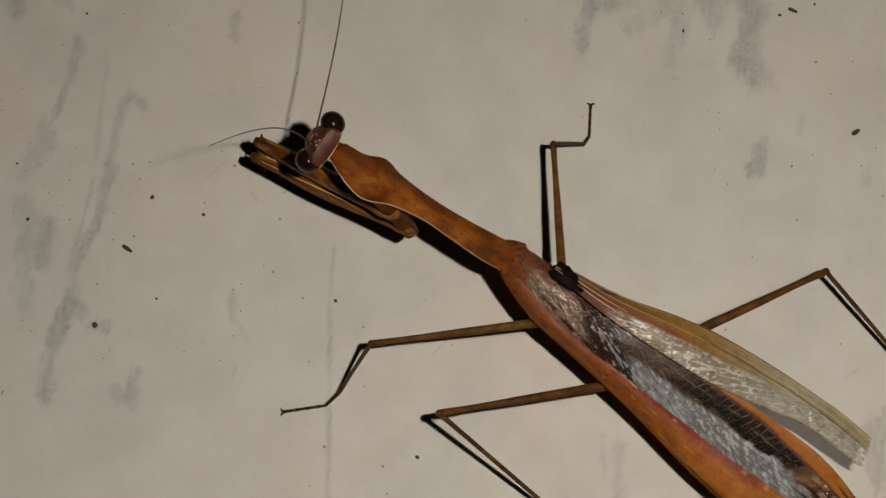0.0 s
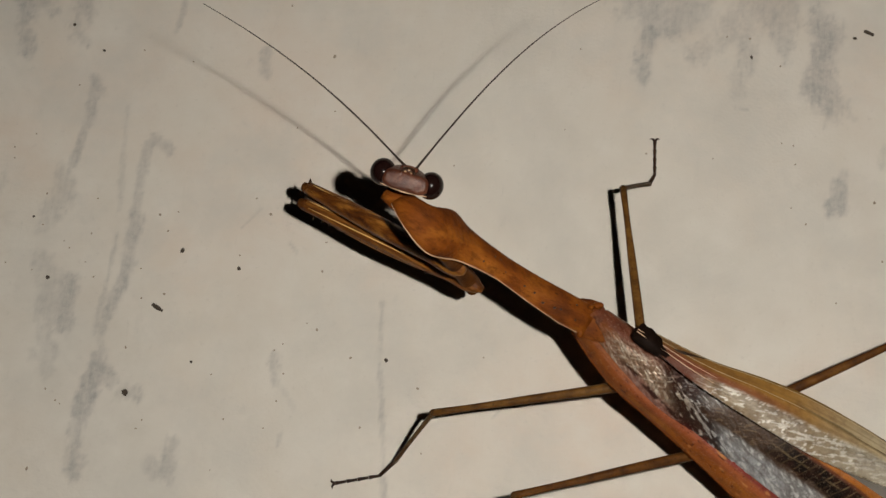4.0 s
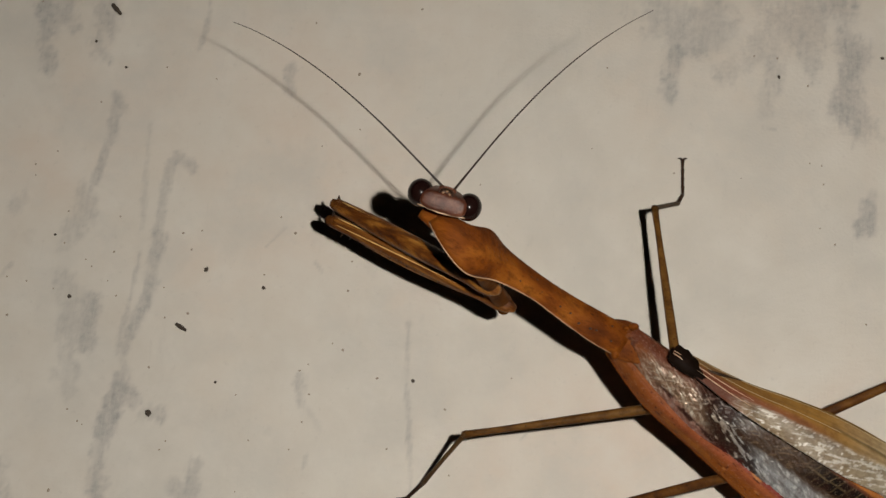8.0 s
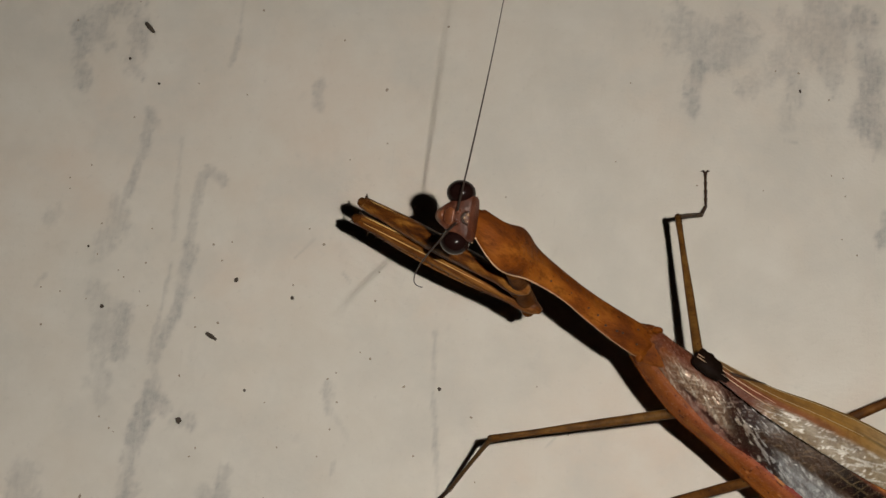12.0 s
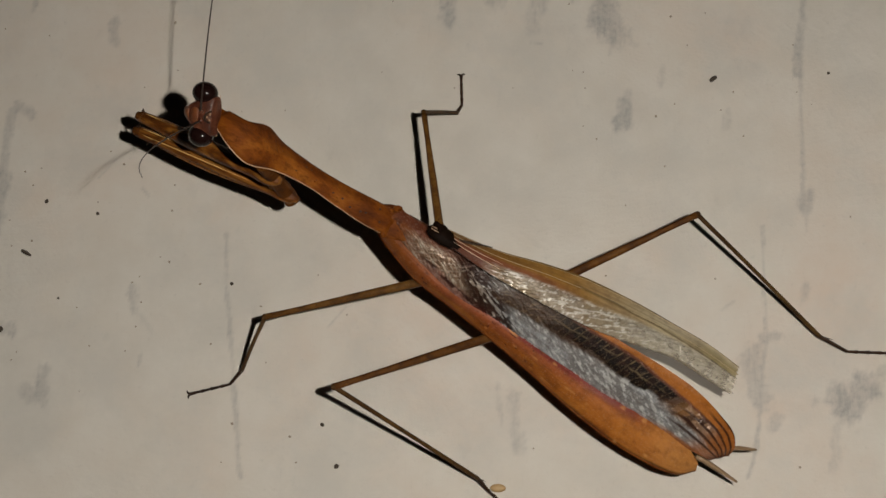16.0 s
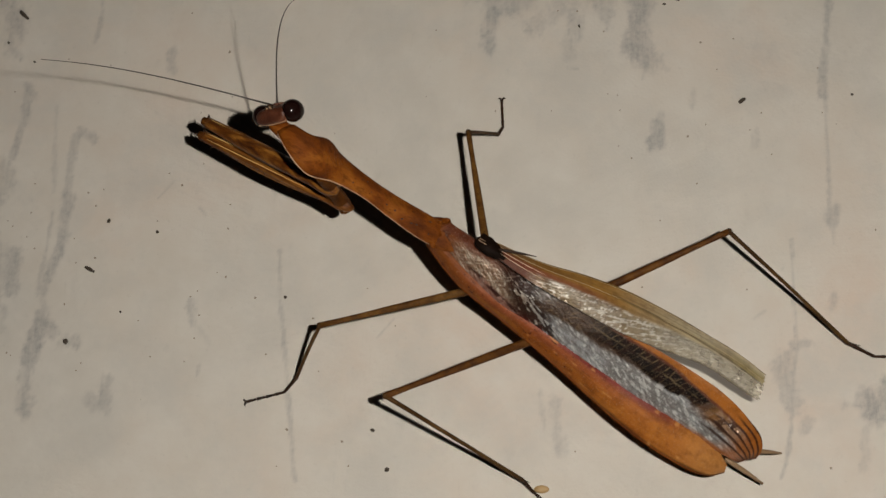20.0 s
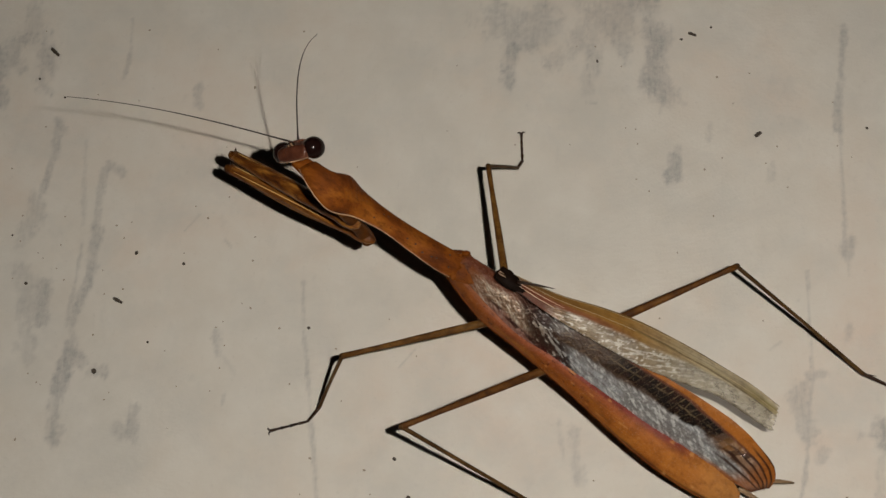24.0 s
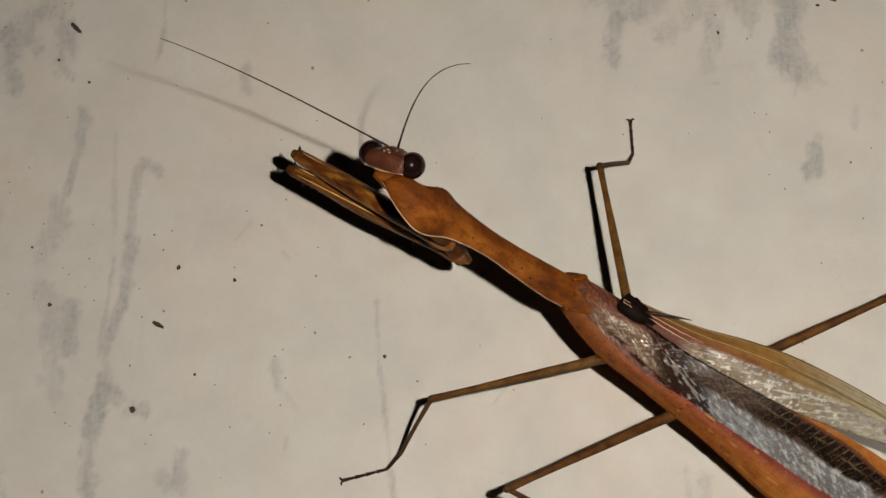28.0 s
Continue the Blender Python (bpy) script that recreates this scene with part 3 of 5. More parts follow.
def smoky_paint(u, v):
    """Folded hind wing: crumpled clear base, dark vein knot, silver field, black laddered band, amber margin; white
    glints painted in.
    """
    uu, w = u + 0.05 * drift(u * 7, v * 3, 3), v + 0.10 * drift(u * 12, v * 2, 4)
    fine = Cells(u * 150 + v * 8, v * 16 + u * 18, 5)
    wide = Cells(u * 105 + v * 7, v * 11 + u * 16, 11, 0.7)
    glint_strokes = drift((v + 2.8 * u) * 32, u * 52, 25, 2)
    cross_glints = drift((v - 7.0 * u) * 22, u * 44 + v * 4, 26, 2)
    # silver field; pale strokes paint glints into its colour
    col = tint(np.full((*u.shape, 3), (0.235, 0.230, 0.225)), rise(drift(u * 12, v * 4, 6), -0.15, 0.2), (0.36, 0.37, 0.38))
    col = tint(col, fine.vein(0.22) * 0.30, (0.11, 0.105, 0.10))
    col = tint(col, rise(-glint_strokes, 0.08, 0.22) * 0.45, (0.10, 0.095, 0.09))
    col = tint(col, rise(glint_strokes, 0.08, 0.20) * 0.62, (0.70, 0.70, 0.68))
    col = tint(col, rise(cross_glints, 0.14, 0.24) * 0.12, (0.62, 0.61, 0.58))
    # a painted glint on some of the small cells
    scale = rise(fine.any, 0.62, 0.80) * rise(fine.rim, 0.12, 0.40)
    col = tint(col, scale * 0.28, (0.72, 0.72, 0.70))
    nerve = np.abs(((v + 0.35 * u + 0.03 * drift(u * 16, v * 3, 41)) * 9.0) % 1 - 0.5)
    col = tint(col, (1 - rise(nerve, 0.04, 0.11)) * 0.40, (0.085, 0.075, 0.065))
    foil = 0.75 * np.ones(u.shape)
    red = (1 - rise(w, -0.02, 0.13)) * rise(u, 0.30, 0.40)
    col, foil = tint(col, red * 0.80, (0.24, 0.075, 0.060)), foil * (1 - 0.7 * red)
    # clear crumpled base with a mauve wedge, near-white glints painted over it
    base = 1 - rise(uu + 0.18 * (w - 0.3), 0.28, 0.36)
    clear = tint(np.full((*u.shape, 3), (0.235, 0.150, 0.095)), np.maximum(rise(glint_strokes, 0.02, 0.16), 0.6 * rise(cross_glints, 0.06, 0.18)) * (0.45 + 0.55 * rise(wide.any, 0.35, 0.65)) * 0.85, (0.66, 0.59, 0.48))
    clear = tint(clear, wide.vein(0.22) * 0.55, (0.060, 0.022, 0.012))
    clear = tint(clear, rise(cross_glints, 0.12, 0.22) * 0.15, (0.55, 0.49, 0.40))
    root = 1 - rise(u + 0.05 * drift(u * 30, v * 5, 51), 0.03, 0.13)
    clear = tint(clear, root, (0.150, 0.046, 0.013))
    clear = tint(clear, root * rise(drift(u * 60, v * 7, 52, 2), 0.0, 0.16) * 0.7, (0.045, 0.012, 0.006))
    clear = tint(clear, rise(w, 0.52, 0.75) * 0.85, (0.11, 0.032, 0.016))
    wedge = between(u, 0.13, 0.34, 0.04) * (1 - rise(w, 0.16, 0.30))
    clear = tint(clear, wedge * 0.75, (0.23, 0.095, 0.075))
    line = between(w, 0.13 + 0.25 * (0.3 - u), 0.21 + 0.25 * (0.3 - u), 0.02) * between(u, 0.12, 0.32, 0.02)
    clear = tint(clear, line * rise(drift(u * 90, v * 12, 8, 2), -0.12, 0.08), (0.030, 0.008, 0.006))
    col = tint(col, base, clear)
    foil = foil * (1 - base) + base * (0.85 - 0.6 * rise(w, 0.5, 0.7) - 0.35 * wedge) * (1 - 0.8 * root)
    # knot of dark veins that slants across the wing, painted glints left paler
    knot = 1 - rise(np.abs(uu - (0.215 + 0.17 * (0.85 - w))), 0.035, 0.095)
    dark = knot * (0.95 - 0.55 * rise(glint_strokes, 0.06, 0.18) - 0.40 * rise(cross_glints, 0.12, 0.22) * rise(wide.any, 0.5, 0.6))
    dark = np.clip(dark, 0, 1)
    col, foil = tint(col, dark, (0.013, 0.005, 0.004)), foil * (1 - 0.9 * dark)
    scar = between(uu, 0.24, 0.36, 0.03) * between(w, 0.02, 0.15, 0.04)
    col = tint(col, scar * rise(drift(u * 50, v * 14, 3, 2), -0.1, 0.1) * 0.9, (0.050, 0.008, 0.007))
    # brown tone, then the black band with its pale ladder
    rung = u * 52 + 0.6 * drift(u * 40, v * 5, 17)
    step = np.abs(rung % 1 - 0.5)
    odd = LATTICE[np.floor(rung).astype(int) % 256, np.floor(v * 7).astype(int) % 256]
    # the brown also paints in the shadow beneath the pale forewing
    brown = between(w, 0.46, 0.94, 0.05) * between(uu, 0.31, 0.84, 0.04)
    col, foil = tint(col, brown * 0.94, (0.040, 0.020, 0.009)), foil * (1 - 0.75 * brown)
    col = tint(col, brown * rise(cross_glints, 0.14, 0.24) * 0.25, (0.26, 0.17, 0.09))
    lo, hi = 0.55 - 0.12 * rise(u, 0.5, 0.8) + 0.07 * (LATTICE[np.floor(rung).astype(int) % 256, 9] - 0.5), 0.86 - 0.16 * rise(u, 0.55, 0.85)
    band = rise(w, lo - 0.04, lo + 0.03) * (1 - rise(w, hi - 0.03, hi + 0.03)) * rise(uu, 0.38, 0.50) * (1 - rise(uu + 0.10 * (odd - 0.5), 0.77, 0.83))
    col = tint(col, band, (0.0050, 0.0028, 0.0020))
    rail = (1 - rise(np.abs(w - (lo * 0.45 + hi * 0.55)), 0.008, 0.022)) * rise(drift(u * 40, v, 28), -0.2, 0.1)
    rungs = rise(step, 0.38, 0.46) * (0.35 + 0.65 * rise(w, 0.45 * lo + 0.55 * hi, 0.3 * lo + 0.7 * hi))
    col = tint(col, band * np.maximum(rungs * (0.35 + 0.65 * rise(odd, 0.3, 0.6)), rail * 0.8) * 0.40, (0.27, 0.185, 0.090))
    foil *= 1 - 0.95 * band
    # tan cells behind the band, amber margin, streaked tip
    behind = rise(uu, 0.77, 0.84) * rise(w, 0.34, 0.44)
    col = tint(col, behind * 0.8, (0.23, 0.110, 0.038))
    col = tint(col, behind * (1 - rise(uu, 0.87, 0.92)) * rise(odd, 0.50, 0.60) * 0.9, (0.035, 0.012, 0.005))
    edge = rise(w, hi + 0.01, hi + 0.07) * rise(u, 0.36, 0.46)
    col, foil = tint(col, edge * 0.95, (0.34, 0.112, 0.015)), foil * (1 - 0.7 * edge)
    col = tint(col, between(w, hi, hi + 0.045, 0.02) * rise(u, 0.36, 0.46) * 0.7, (0.11, 0.025, 0.007))
    tip = np.maximum(rise(uu, 0.88, 0.95), rise(uu, 0.76, 0.88) * (1 - rise(w, 0.06, 0.16)))
    col = tint(col, tip * 0.85, (0.30, 0.095, 0.016))
    fold = np.abs(((w + 0.06 * u) * 7.0) % 1 - 0.5)
    streak = (1 - rise(fold, 0.10, 0.26)) * rise(u + 0.10 * drift(v * 9, u, 5), 0.82, 0.88) * rise(w, 0.18, 0.30)
    col = tint(col, streak * 0.92, (0.025, 0.007, 0.004))
    col = tint(col, rise(u, 0.965, 1.0) * 0.7, (0.055, 0.016, 0.006))
    foil *= 1 - 0.5 * tip
    crumple = 0.030 * drift(u * 24, v * 4, 12) + 0.012 * drift(u * 60, v * 9, 13)
    flat = 1 - 0.8 * np.maximum(band, edge)
    relief = flat * (1 - base) * (0.010 * fine.tilt + 0.010 * glint_strokes + 0.005 * cross_glints) + base * (0.004 * np.minimum(wide.rim, 0.5) + 0.026 * wide.tilt + crumple) + 0.006 * drift(u * 50, v * 8, 14)
    return col, np.clip(foil, 0, 1), 0 * u, relief


def olive_paint(u, v):
    """Half-spread forewing: brown base, olive outer strip, clear foil with painted glints along the inner side, a fold
    towards the torn tip.
    """
    w = v + 0.10 * drift(u * 6, v * 2, 15)
    net = Cells(u * 130 + v * 9, v * 13 + u * 20, 19)
    glint_strokes = drift((v + 2.2 * u) * 26, u * 42, 31, 2)
    col = tint(np.full((*u.shape, 3), (0.200, 0.090, 0.020)), rise(u, 0.10, 0.42), (0.310, 0.160, 0.036))
    col = tint(col, rise(u + 0.08 * drift(u * 9, v * 5, 35), 0.40, 0.80), (0.56, 0.475, 0.30))
    col = tint(col, rise(drift(u * 7, v * 20, 32, 2), 0.0, 0.2) * 0.35, (0.16, 0.085, 0.022))
    col = tint(col, between(u, -1, 0.24, 0.08) * rise(w, 0.30, 0.55) * 0.9, (0.085, 0.022, 0.013))
    col = tint(col, between(u, 0.12, 0.42, 0.08) * between(w, 0.40, 0.66, 0.08) * 0.6, (0.23, 0.070, 0.045))
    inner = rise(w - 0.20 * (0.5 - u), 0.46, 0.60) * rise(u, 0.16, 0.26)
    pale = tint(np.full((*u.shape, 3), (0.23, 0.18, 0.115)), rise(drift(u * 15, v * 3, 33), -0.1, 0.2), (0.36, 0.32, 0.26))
    # glints put into the colour as near-white strokes and cells
    pale = tint(pale, np.maximum(rise(glint_strokes, 0.06, 0.20), rise(net.any, 0.7, 0.85) * rise(net.rim, 0.1, 0.4)) * 0.75, (0.80, 0.78, 0.72))
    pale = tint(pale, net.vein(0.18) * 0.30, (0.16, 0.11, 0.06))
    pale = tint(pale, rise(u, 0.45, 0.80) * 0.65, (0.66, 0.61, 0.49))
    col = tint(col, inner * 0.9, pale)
    fold = w - (0.28 + 0.34 * (u - 0.45))
    crease = (1 - rise(np.abs(fold), 0.01, 0.045)) * rise(u, 0.40, 0.52)
    col = tint(col, crease * 0.7, (0.13, 0.090, 0.035))
    col = tint(col, between(fold, -0.30, -0.01, 0.04) * rise(u, 0.82, 0.92) * 0.6, (0.33, 0.26, 0.09))
    col = tint(col, (1 - rise(w, 0.02, 0.07)) * 0.75, (0.11, 0.060, 0.014))
    col = tint(col, rise(w, 0.93, 0.98) * rise(u, 0.55, 0.70) * 0.8, (0.14, 0.095, 0.04))
    col = tint(col, rise(w, 0.93, 0.99) * (1 - rise(u, 0.10, 0.22)), (0.012, 0.005, 0.004))
    foil = 0.12 + 0.88 * inner * (0.35 + 0.65 * rise(drift(u * 13, v * 4, 21), -0.12, 0.12))
    crumple = 0.022 * drift(u * 34, v * 5, 23)
    relief = inner * (0.018 * net.tilt + 0.008 * glint_strokes + crumple) + 0.010 * drift(u * 10, v * 7, 24) + 0.010 * crease
    return col, foil, rise(u, 0.45, 0.75) * (0.6 + 0.4 * inner), relief


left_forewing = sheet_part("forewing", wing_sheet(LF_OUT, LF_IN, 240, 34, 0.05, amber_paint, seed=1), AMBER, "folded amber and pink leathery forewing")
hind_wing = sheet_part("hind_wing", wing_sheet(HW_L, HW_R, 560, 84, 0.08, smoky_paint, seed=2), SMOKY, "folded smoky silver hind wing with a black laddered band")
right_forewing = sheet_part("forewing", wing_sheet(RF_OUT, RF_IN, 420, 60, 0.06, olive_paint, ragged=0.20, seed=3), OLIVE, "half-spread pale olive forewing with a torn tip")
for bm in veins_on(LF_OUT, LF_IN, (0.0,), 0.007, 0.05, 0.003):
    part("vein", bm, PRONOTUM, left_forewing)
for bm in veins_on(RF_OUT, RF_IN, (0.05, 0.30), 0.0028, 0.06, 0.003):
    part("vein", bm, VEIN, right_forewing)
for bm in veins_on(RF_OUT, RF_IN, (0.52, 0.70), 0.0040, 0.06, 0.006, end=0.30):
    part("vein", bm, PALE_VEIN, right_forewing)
cerci = [part("cercus", tube([(3.40, -2.55, 0.52), (3.57, -2.545, 0.44), (3.74, -2.546, 0.36)], [0.030, 0.024, 0.010], n=8, sides=7), CERCUS, mantis)]
cerci.append(part("cercus", tube([(3.12, -2.62, 0.46), (3.34, -2.75, 0.38), (3.53, -2.868, 0.31)], [0.030, 0.026, 0.012], n=8, sides=7), CERCUS, mantis))


def walking_leg(kind, base, knee, ankle, heel, toe, thick, label):
    """Femur with its tibia, jointed tarsus and claws."""
    base, knee, ankle, heel, toe = (np.array(q, float) for q in (base, knee, ankle, heel, toe))
    femur = part(kind, tube([base, base * 0.5 + knee * 0.5, base * 0.12 + knee * 0.88, knee], [thick, thick * 0.82, thick * 0.62, thick * 0.72], n=16, sides=9), HIND_LEG if kind == "hind_leg" else LEG, mantis, label)
    part("knee", ellipsoid(knee, (thick * 0.72,) * 3, u=10, v=8), SHIN, femur)
    tibia = tube([knee, knee * 0.5 + ankle * 0.5 + np.array([0, 0, 0.02]), ankle], [thick * 0.50, thick * 0.42, thick * 0.48], n=14, sides=8)
    if kind == "hind_leg":
        shin = part("hind_shin", tibia, SHIN, mantis, "thin dark brown shin of a hind leg, ending in a jointed foot")
    else:
        shin = femur
        part("tibia", tibia, SHIN, femur)
    part("spur", tube([ankle, ankle + (heel - ankle) * 0.4 + np.array([0.03, 0.03, 0])], [thick * 0.25, 0.002], n=4, sides=5), LEG_DARK, shin)
    part("metatarsus", tube([ankle, heel], [thick * 0.42, thick * 0.36], n=6, sides=7), LEG_DARK, shin)
    for k in range(4):
        a, b = heel + (toe - heel) * (k / 4), heel + (toe - heel) * ((k + 0.94) / 4)
        part("tarsus_joint", tube([a, a * 0.3 + b * 0.7, b], [thick * 0.28, thick * 0.34, thick * 0.42], n=6, sides=7), LEG_DARK, shin)
    d = (toe - heel) / np.linalg.norm(toe - heel)
    side = np.array([-d[1], d[0], 0])
    for s in (-1, 1):
        part("claw", tube([toe, toe + d * 0.03 + side * s * 0.025, toe + d * 0.03 + side * s * 0.048 - np.array([0, 0, 0.015])], [0.014, 0.011, 0.003], n=6, sides=5), LEG_DARK, shin)
    return femur, shin


walking_leg("middle_leg", (0.580, -0.896, 1.25), (-1.252, -1.269, 1.08), (-1.656, -1.634, 0.14), (-1.803, -1.771, 0.04), (-2.235, -1.877, 0.03), 0.050, "slender olive brown middle leg")
walking_leg("middle_leg", (0.585, -0.548, 1.40), (0.359, 0.994, 1.07), (0.669, 1.362, 0.14), (0.722, 1.492, 0.05), (0.708, 1.858, 0.03), 0.048, "slender olive brown middle leg")
left_hind_leg, left_shin = walking_leg("hind_leg", (1.218, -1.343, 0.95), (-0.473, -2.123, 1.50), (0.931, -2.805, 0.15), (1.054, -2.928, 0.05), (1.301, -3.129, 0.03), 0.052, "long brown hind leg with a bent knee")
right_hind_leg, right_shin = walking_leg("hind_leg", (1.60, -0.960, 0.82), (3.195, -0.203, 1.00), (4.595, -1.258, 0.13), (4.90, -1.40, 0.05), (5.40, -1.40, 0.03), 0.052, "long brown hind leg with a bent knee")
part("foot_pad", ellipsoid((1.14, -2.89, 0.05), (0.085, 0.045, 0.04)), PALE, mantis, "pale pad beside the hind foot")

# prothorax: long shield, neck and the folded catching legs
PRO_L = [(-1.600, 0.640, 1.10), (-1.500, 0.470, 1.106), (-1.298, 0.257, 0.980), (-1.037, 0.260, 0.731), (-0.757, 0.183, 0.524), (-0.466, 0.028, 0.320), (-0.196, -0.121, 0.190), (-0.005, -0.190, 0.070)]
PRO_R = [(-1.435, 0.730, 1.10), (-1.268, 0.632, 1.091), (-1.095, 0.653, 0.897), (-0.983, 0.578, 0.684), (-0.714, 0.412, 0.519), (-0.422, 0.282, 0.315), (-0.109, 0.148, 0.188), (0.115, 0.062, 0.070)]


def shield():
    a, b = bend(PRO_L, 40), bend(PRO_R, 40)
    bm = bmesh.new()
    loops = []
    for i in range(40):
        l, r = Vector(a[i]), Vector(b[i])
        c, x = (l + r) / 2, (r - l) / 2
        d = Vector(a[min(i + 1, 39)] + b[min(i + 1, 39)] - a[max(i - 1, 0)] - b[max(i - 1, 0)]).normalized()
        n = x.cross(d).normalized()
        n = n if n.z > 0 else -n
        w = x.length
        row = []
        for j in range(20):
            t = 2 * math.pi * j / 20
            h = 0.36 if math.sin(t) > 0 else 0.6
            keel = 0.10 * max(0.0, 1 - abs(math.cos(t)) * 5) if math.sin(t) > 0 else 0
            row.append(c + x * math.cos(t) + n * w * (math.sin(t) * h + keel))
        loops.append(row)
    rings(bm, loops)
    return bm


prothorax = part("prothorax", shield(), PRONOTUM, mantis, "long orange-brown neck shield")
for line in (PRO_L, PRO_R):
    part("rim", tube(line, [0.003, 0.005, 0.0065, 0.0065, 0.005, 0.0045, 0.004, 0.003], n=40, sides=6), RIM if line is PRO_L else PRONOTUM, prothorax)
rnd = random.Random(12)
for k in range(16):
    # small dark tubercles scattered over the rear half of the shield
    f = 0.42 + 0.54 * k / 15
    a, b = bend(PRO_L, 40)[int(f * 39)], bend(PRO_R, 40)[int(f * 39)]
    side = rnd.choice((0.28, 0.40, 0.52, 0.70)) + rnd.uniform(-0.04, 0.04)
    q = a * (1 - side) + b * side + np.array([0, 0, 0.5 * np.linalg.norm(b - a) * 0.36 * math.sqrt(1 - (2 * side - 1) ** 2)])
    part("tubercle", ellipsoid(q, (0.014, 0.011, 0.010), u=8, v=6), LEG_DARK, prothorax)
part("neck", tube([(-1.38, 0.585, 0.96), (-1.53, 0.672, 1.05), (-1.65, 0.765, 1.05)], [0.12, 0.095, 0.080], n=10, sides=14, flat=0.6), PRONOTUM, prothorax)


def catching_leg(shoulder, elbow, tip, seed, wide):
    """Coxa, spiny femur, folded tibia with its hook, and tarsus."""
    s, e, q = (np.array(v, float) for v in (shoulder, elbow, tip))
    q = e + (q - e) * 0.975
    d = (q - e) / np.linalg.norm(q - e)
    side = np.cross(d, (0, 0, 1))
    side /= np.linalg.norm(side)
    up = np.array([0, 0, 1.0])
    joint = e + np.array([0.025, 0.030, -0.10])
    part("coxa", tube([s, (s + joint) / 2, joint * 0.93 + s * 0.07, joint], [0.082, 0.078, 0.070, 0.050], n=16, sides=12), COXA, prothorax)
    part("trochanter", ellipsoid(e - up * 0.03, (0.06, 0.055, 0.055), u=12, v=9), COXA, prothorax)
    e = e + up * 0.17 - d * 0.13
    along = lambda f: e + (q - e) * f
    part("femur", tube([e, along(0.025), along(0.18), along(0.45), along(0.8), q], [0.030 * wide, 0.058 * wide, 0.070 * wide, 0.078 * wide, 0.070 * wide, 0.062], n=26, sides=14, flat=0.8), FORELEG, prothorax, "thick spiny catching leg")
    back = along(0.12) - up * 0.09 - side * 0.01
    part("tibia", tube([q - up * 0.03, along(0.6) - up * 0.10 - side * 0.03, back], [0.045, 0.048, 0.035], n=16, sides=9), FORELEG, prothorax)
    part("hook", tube([back, back - d * 0.08, back - d * 0.12 + up * 0.04], [0.03, 0.018, 0.003], n=6, sides=6), LEG_DARK, prothorax)
    # thin raised strips whose pale gold paints the highlights along the femur
    part("glint_ridge", tube([along(0.25 if wide == 1 else 0.45) + up * 0.048 + side * 0.045, along(0.6) + up * 0.052 + side * 0.042, along(0.97) + up * 0.045 + side * 0.035], [0.003, 0.008, 0.005], n=16, sides=6), RIDGE_GLINT, prothorax)
    part("glint_ridge", tube([along(0.3 if wide == 1 else 0.5) + up * 0.055 - side * 0.03, along(0.65) + up * 0.055 - side * 0.03, along(0.96) + up * 0.045 - side * 0.03], [0.002, 0.006, 0.003], n=16, sides=6), RIDGE_GLINT, prothorax)
    part("knee", tube([q - d * 0.03, q + d * 0.025, q + d * 0.035 + side * 0.03], [0.058, 0.05, 0.03], n=6, sides=8), COXA, prothorax)
    part("spur", tube([q + side * 0.035, q + d * 0.03 + side * 0.085 + up * 0.02], [0.025, 0.003], n=4, sides=6), LEG_DARK, prothorax)
    rnd = random.Random(seed)
    bm = bmesh.new()
    for i in range(16):
        p = along(0.25 + 0.68 * i / 15) - side * 0.045 - up * 0.05
        tube([p, p - side * (0.030 + 0.012 * (i % 2) if wide == 1 else 0.005) - up * rnd.uniform(0.01, 0.04)], [0.011, 0.002], n=3, sides=5, bm=bm)
    part("spines", bm, LEG_DARK, prothorax)


catching_leg((-1.169, 0.330, 0.80), (-1.02, 0.28, -0.19), (-2.70, 1.10, -0.22), 1, 1.0)
catching_leg((-1.053, 0.45, 0.70), (-1.134, 0.316, 0.245), (-2.644, 1.222, -0.11), 2, 1.15)

# head: x towards its right eye, y out of the face, z to the crown
def capsule():
    """Squarish triangular head between the eyes, tapering to the mouth."""
    bm = bmesh.new()
    rows = [(0.122, 0.165, 0.052, -0.030), (0.110, 0.188, 0.076, -0.030), (0.07, 0.200, 0.090, -0.025), (0.0, 0.18, 0.098, -0.010), (-0.06, 0.14, 0.094, 0.01),
            (-0.12, 0.10, 0.080, 0.02), (-0.165, 0.070, 0.064, 0.02), (-0.20, 0.045, 0.048, 0.02), (-0.215, 0.015, 0.02, 0.02)]
    loops = []
    for z, rx, ry, y0 in bend(np.array(rows)[:, [0, 1, 2, 3]], 26):
        loop = []
        for k in range(24):
            t = 2 * math.pi * k / 24
            c, q = math.cos(t), math.sin(t)
            loop.append((rx * math.copysign(abs(c) ** 0.55, c), y0 + ry * math.copysign(abs(q) ** 0.65, q), z))
        loops.append(loop)
    rings(bm, loops)
    return bm


head = part("head", capsule(), HEAD, mantis, "triangular reddish brown head")
for s in (-1, 1):
    part("eye", ellipsoid((s * 0.206, 0.0, -0.020), (0.108, 0.117, 0.126), u=28, v=20), EYE, head, "bulging glossy dark brown eye")
    part("antenna_socket", ellipsoid((s * 0.05, 0.088, 0.03), (0.026, 0.022, 0.026), u=10, v=8), HEAD, head)
    part("ocellus", ellipsoid((s * 0.026, 0.054, 0.108), (0.012, 0.010, 0.011), u=10, v=8), OCELLUS, head)
part("ocellus", ellipsoid((0, 0.072, 0.090), (0.012, 0.010, 0.011), u=10, v=8), OCELLUS, head)
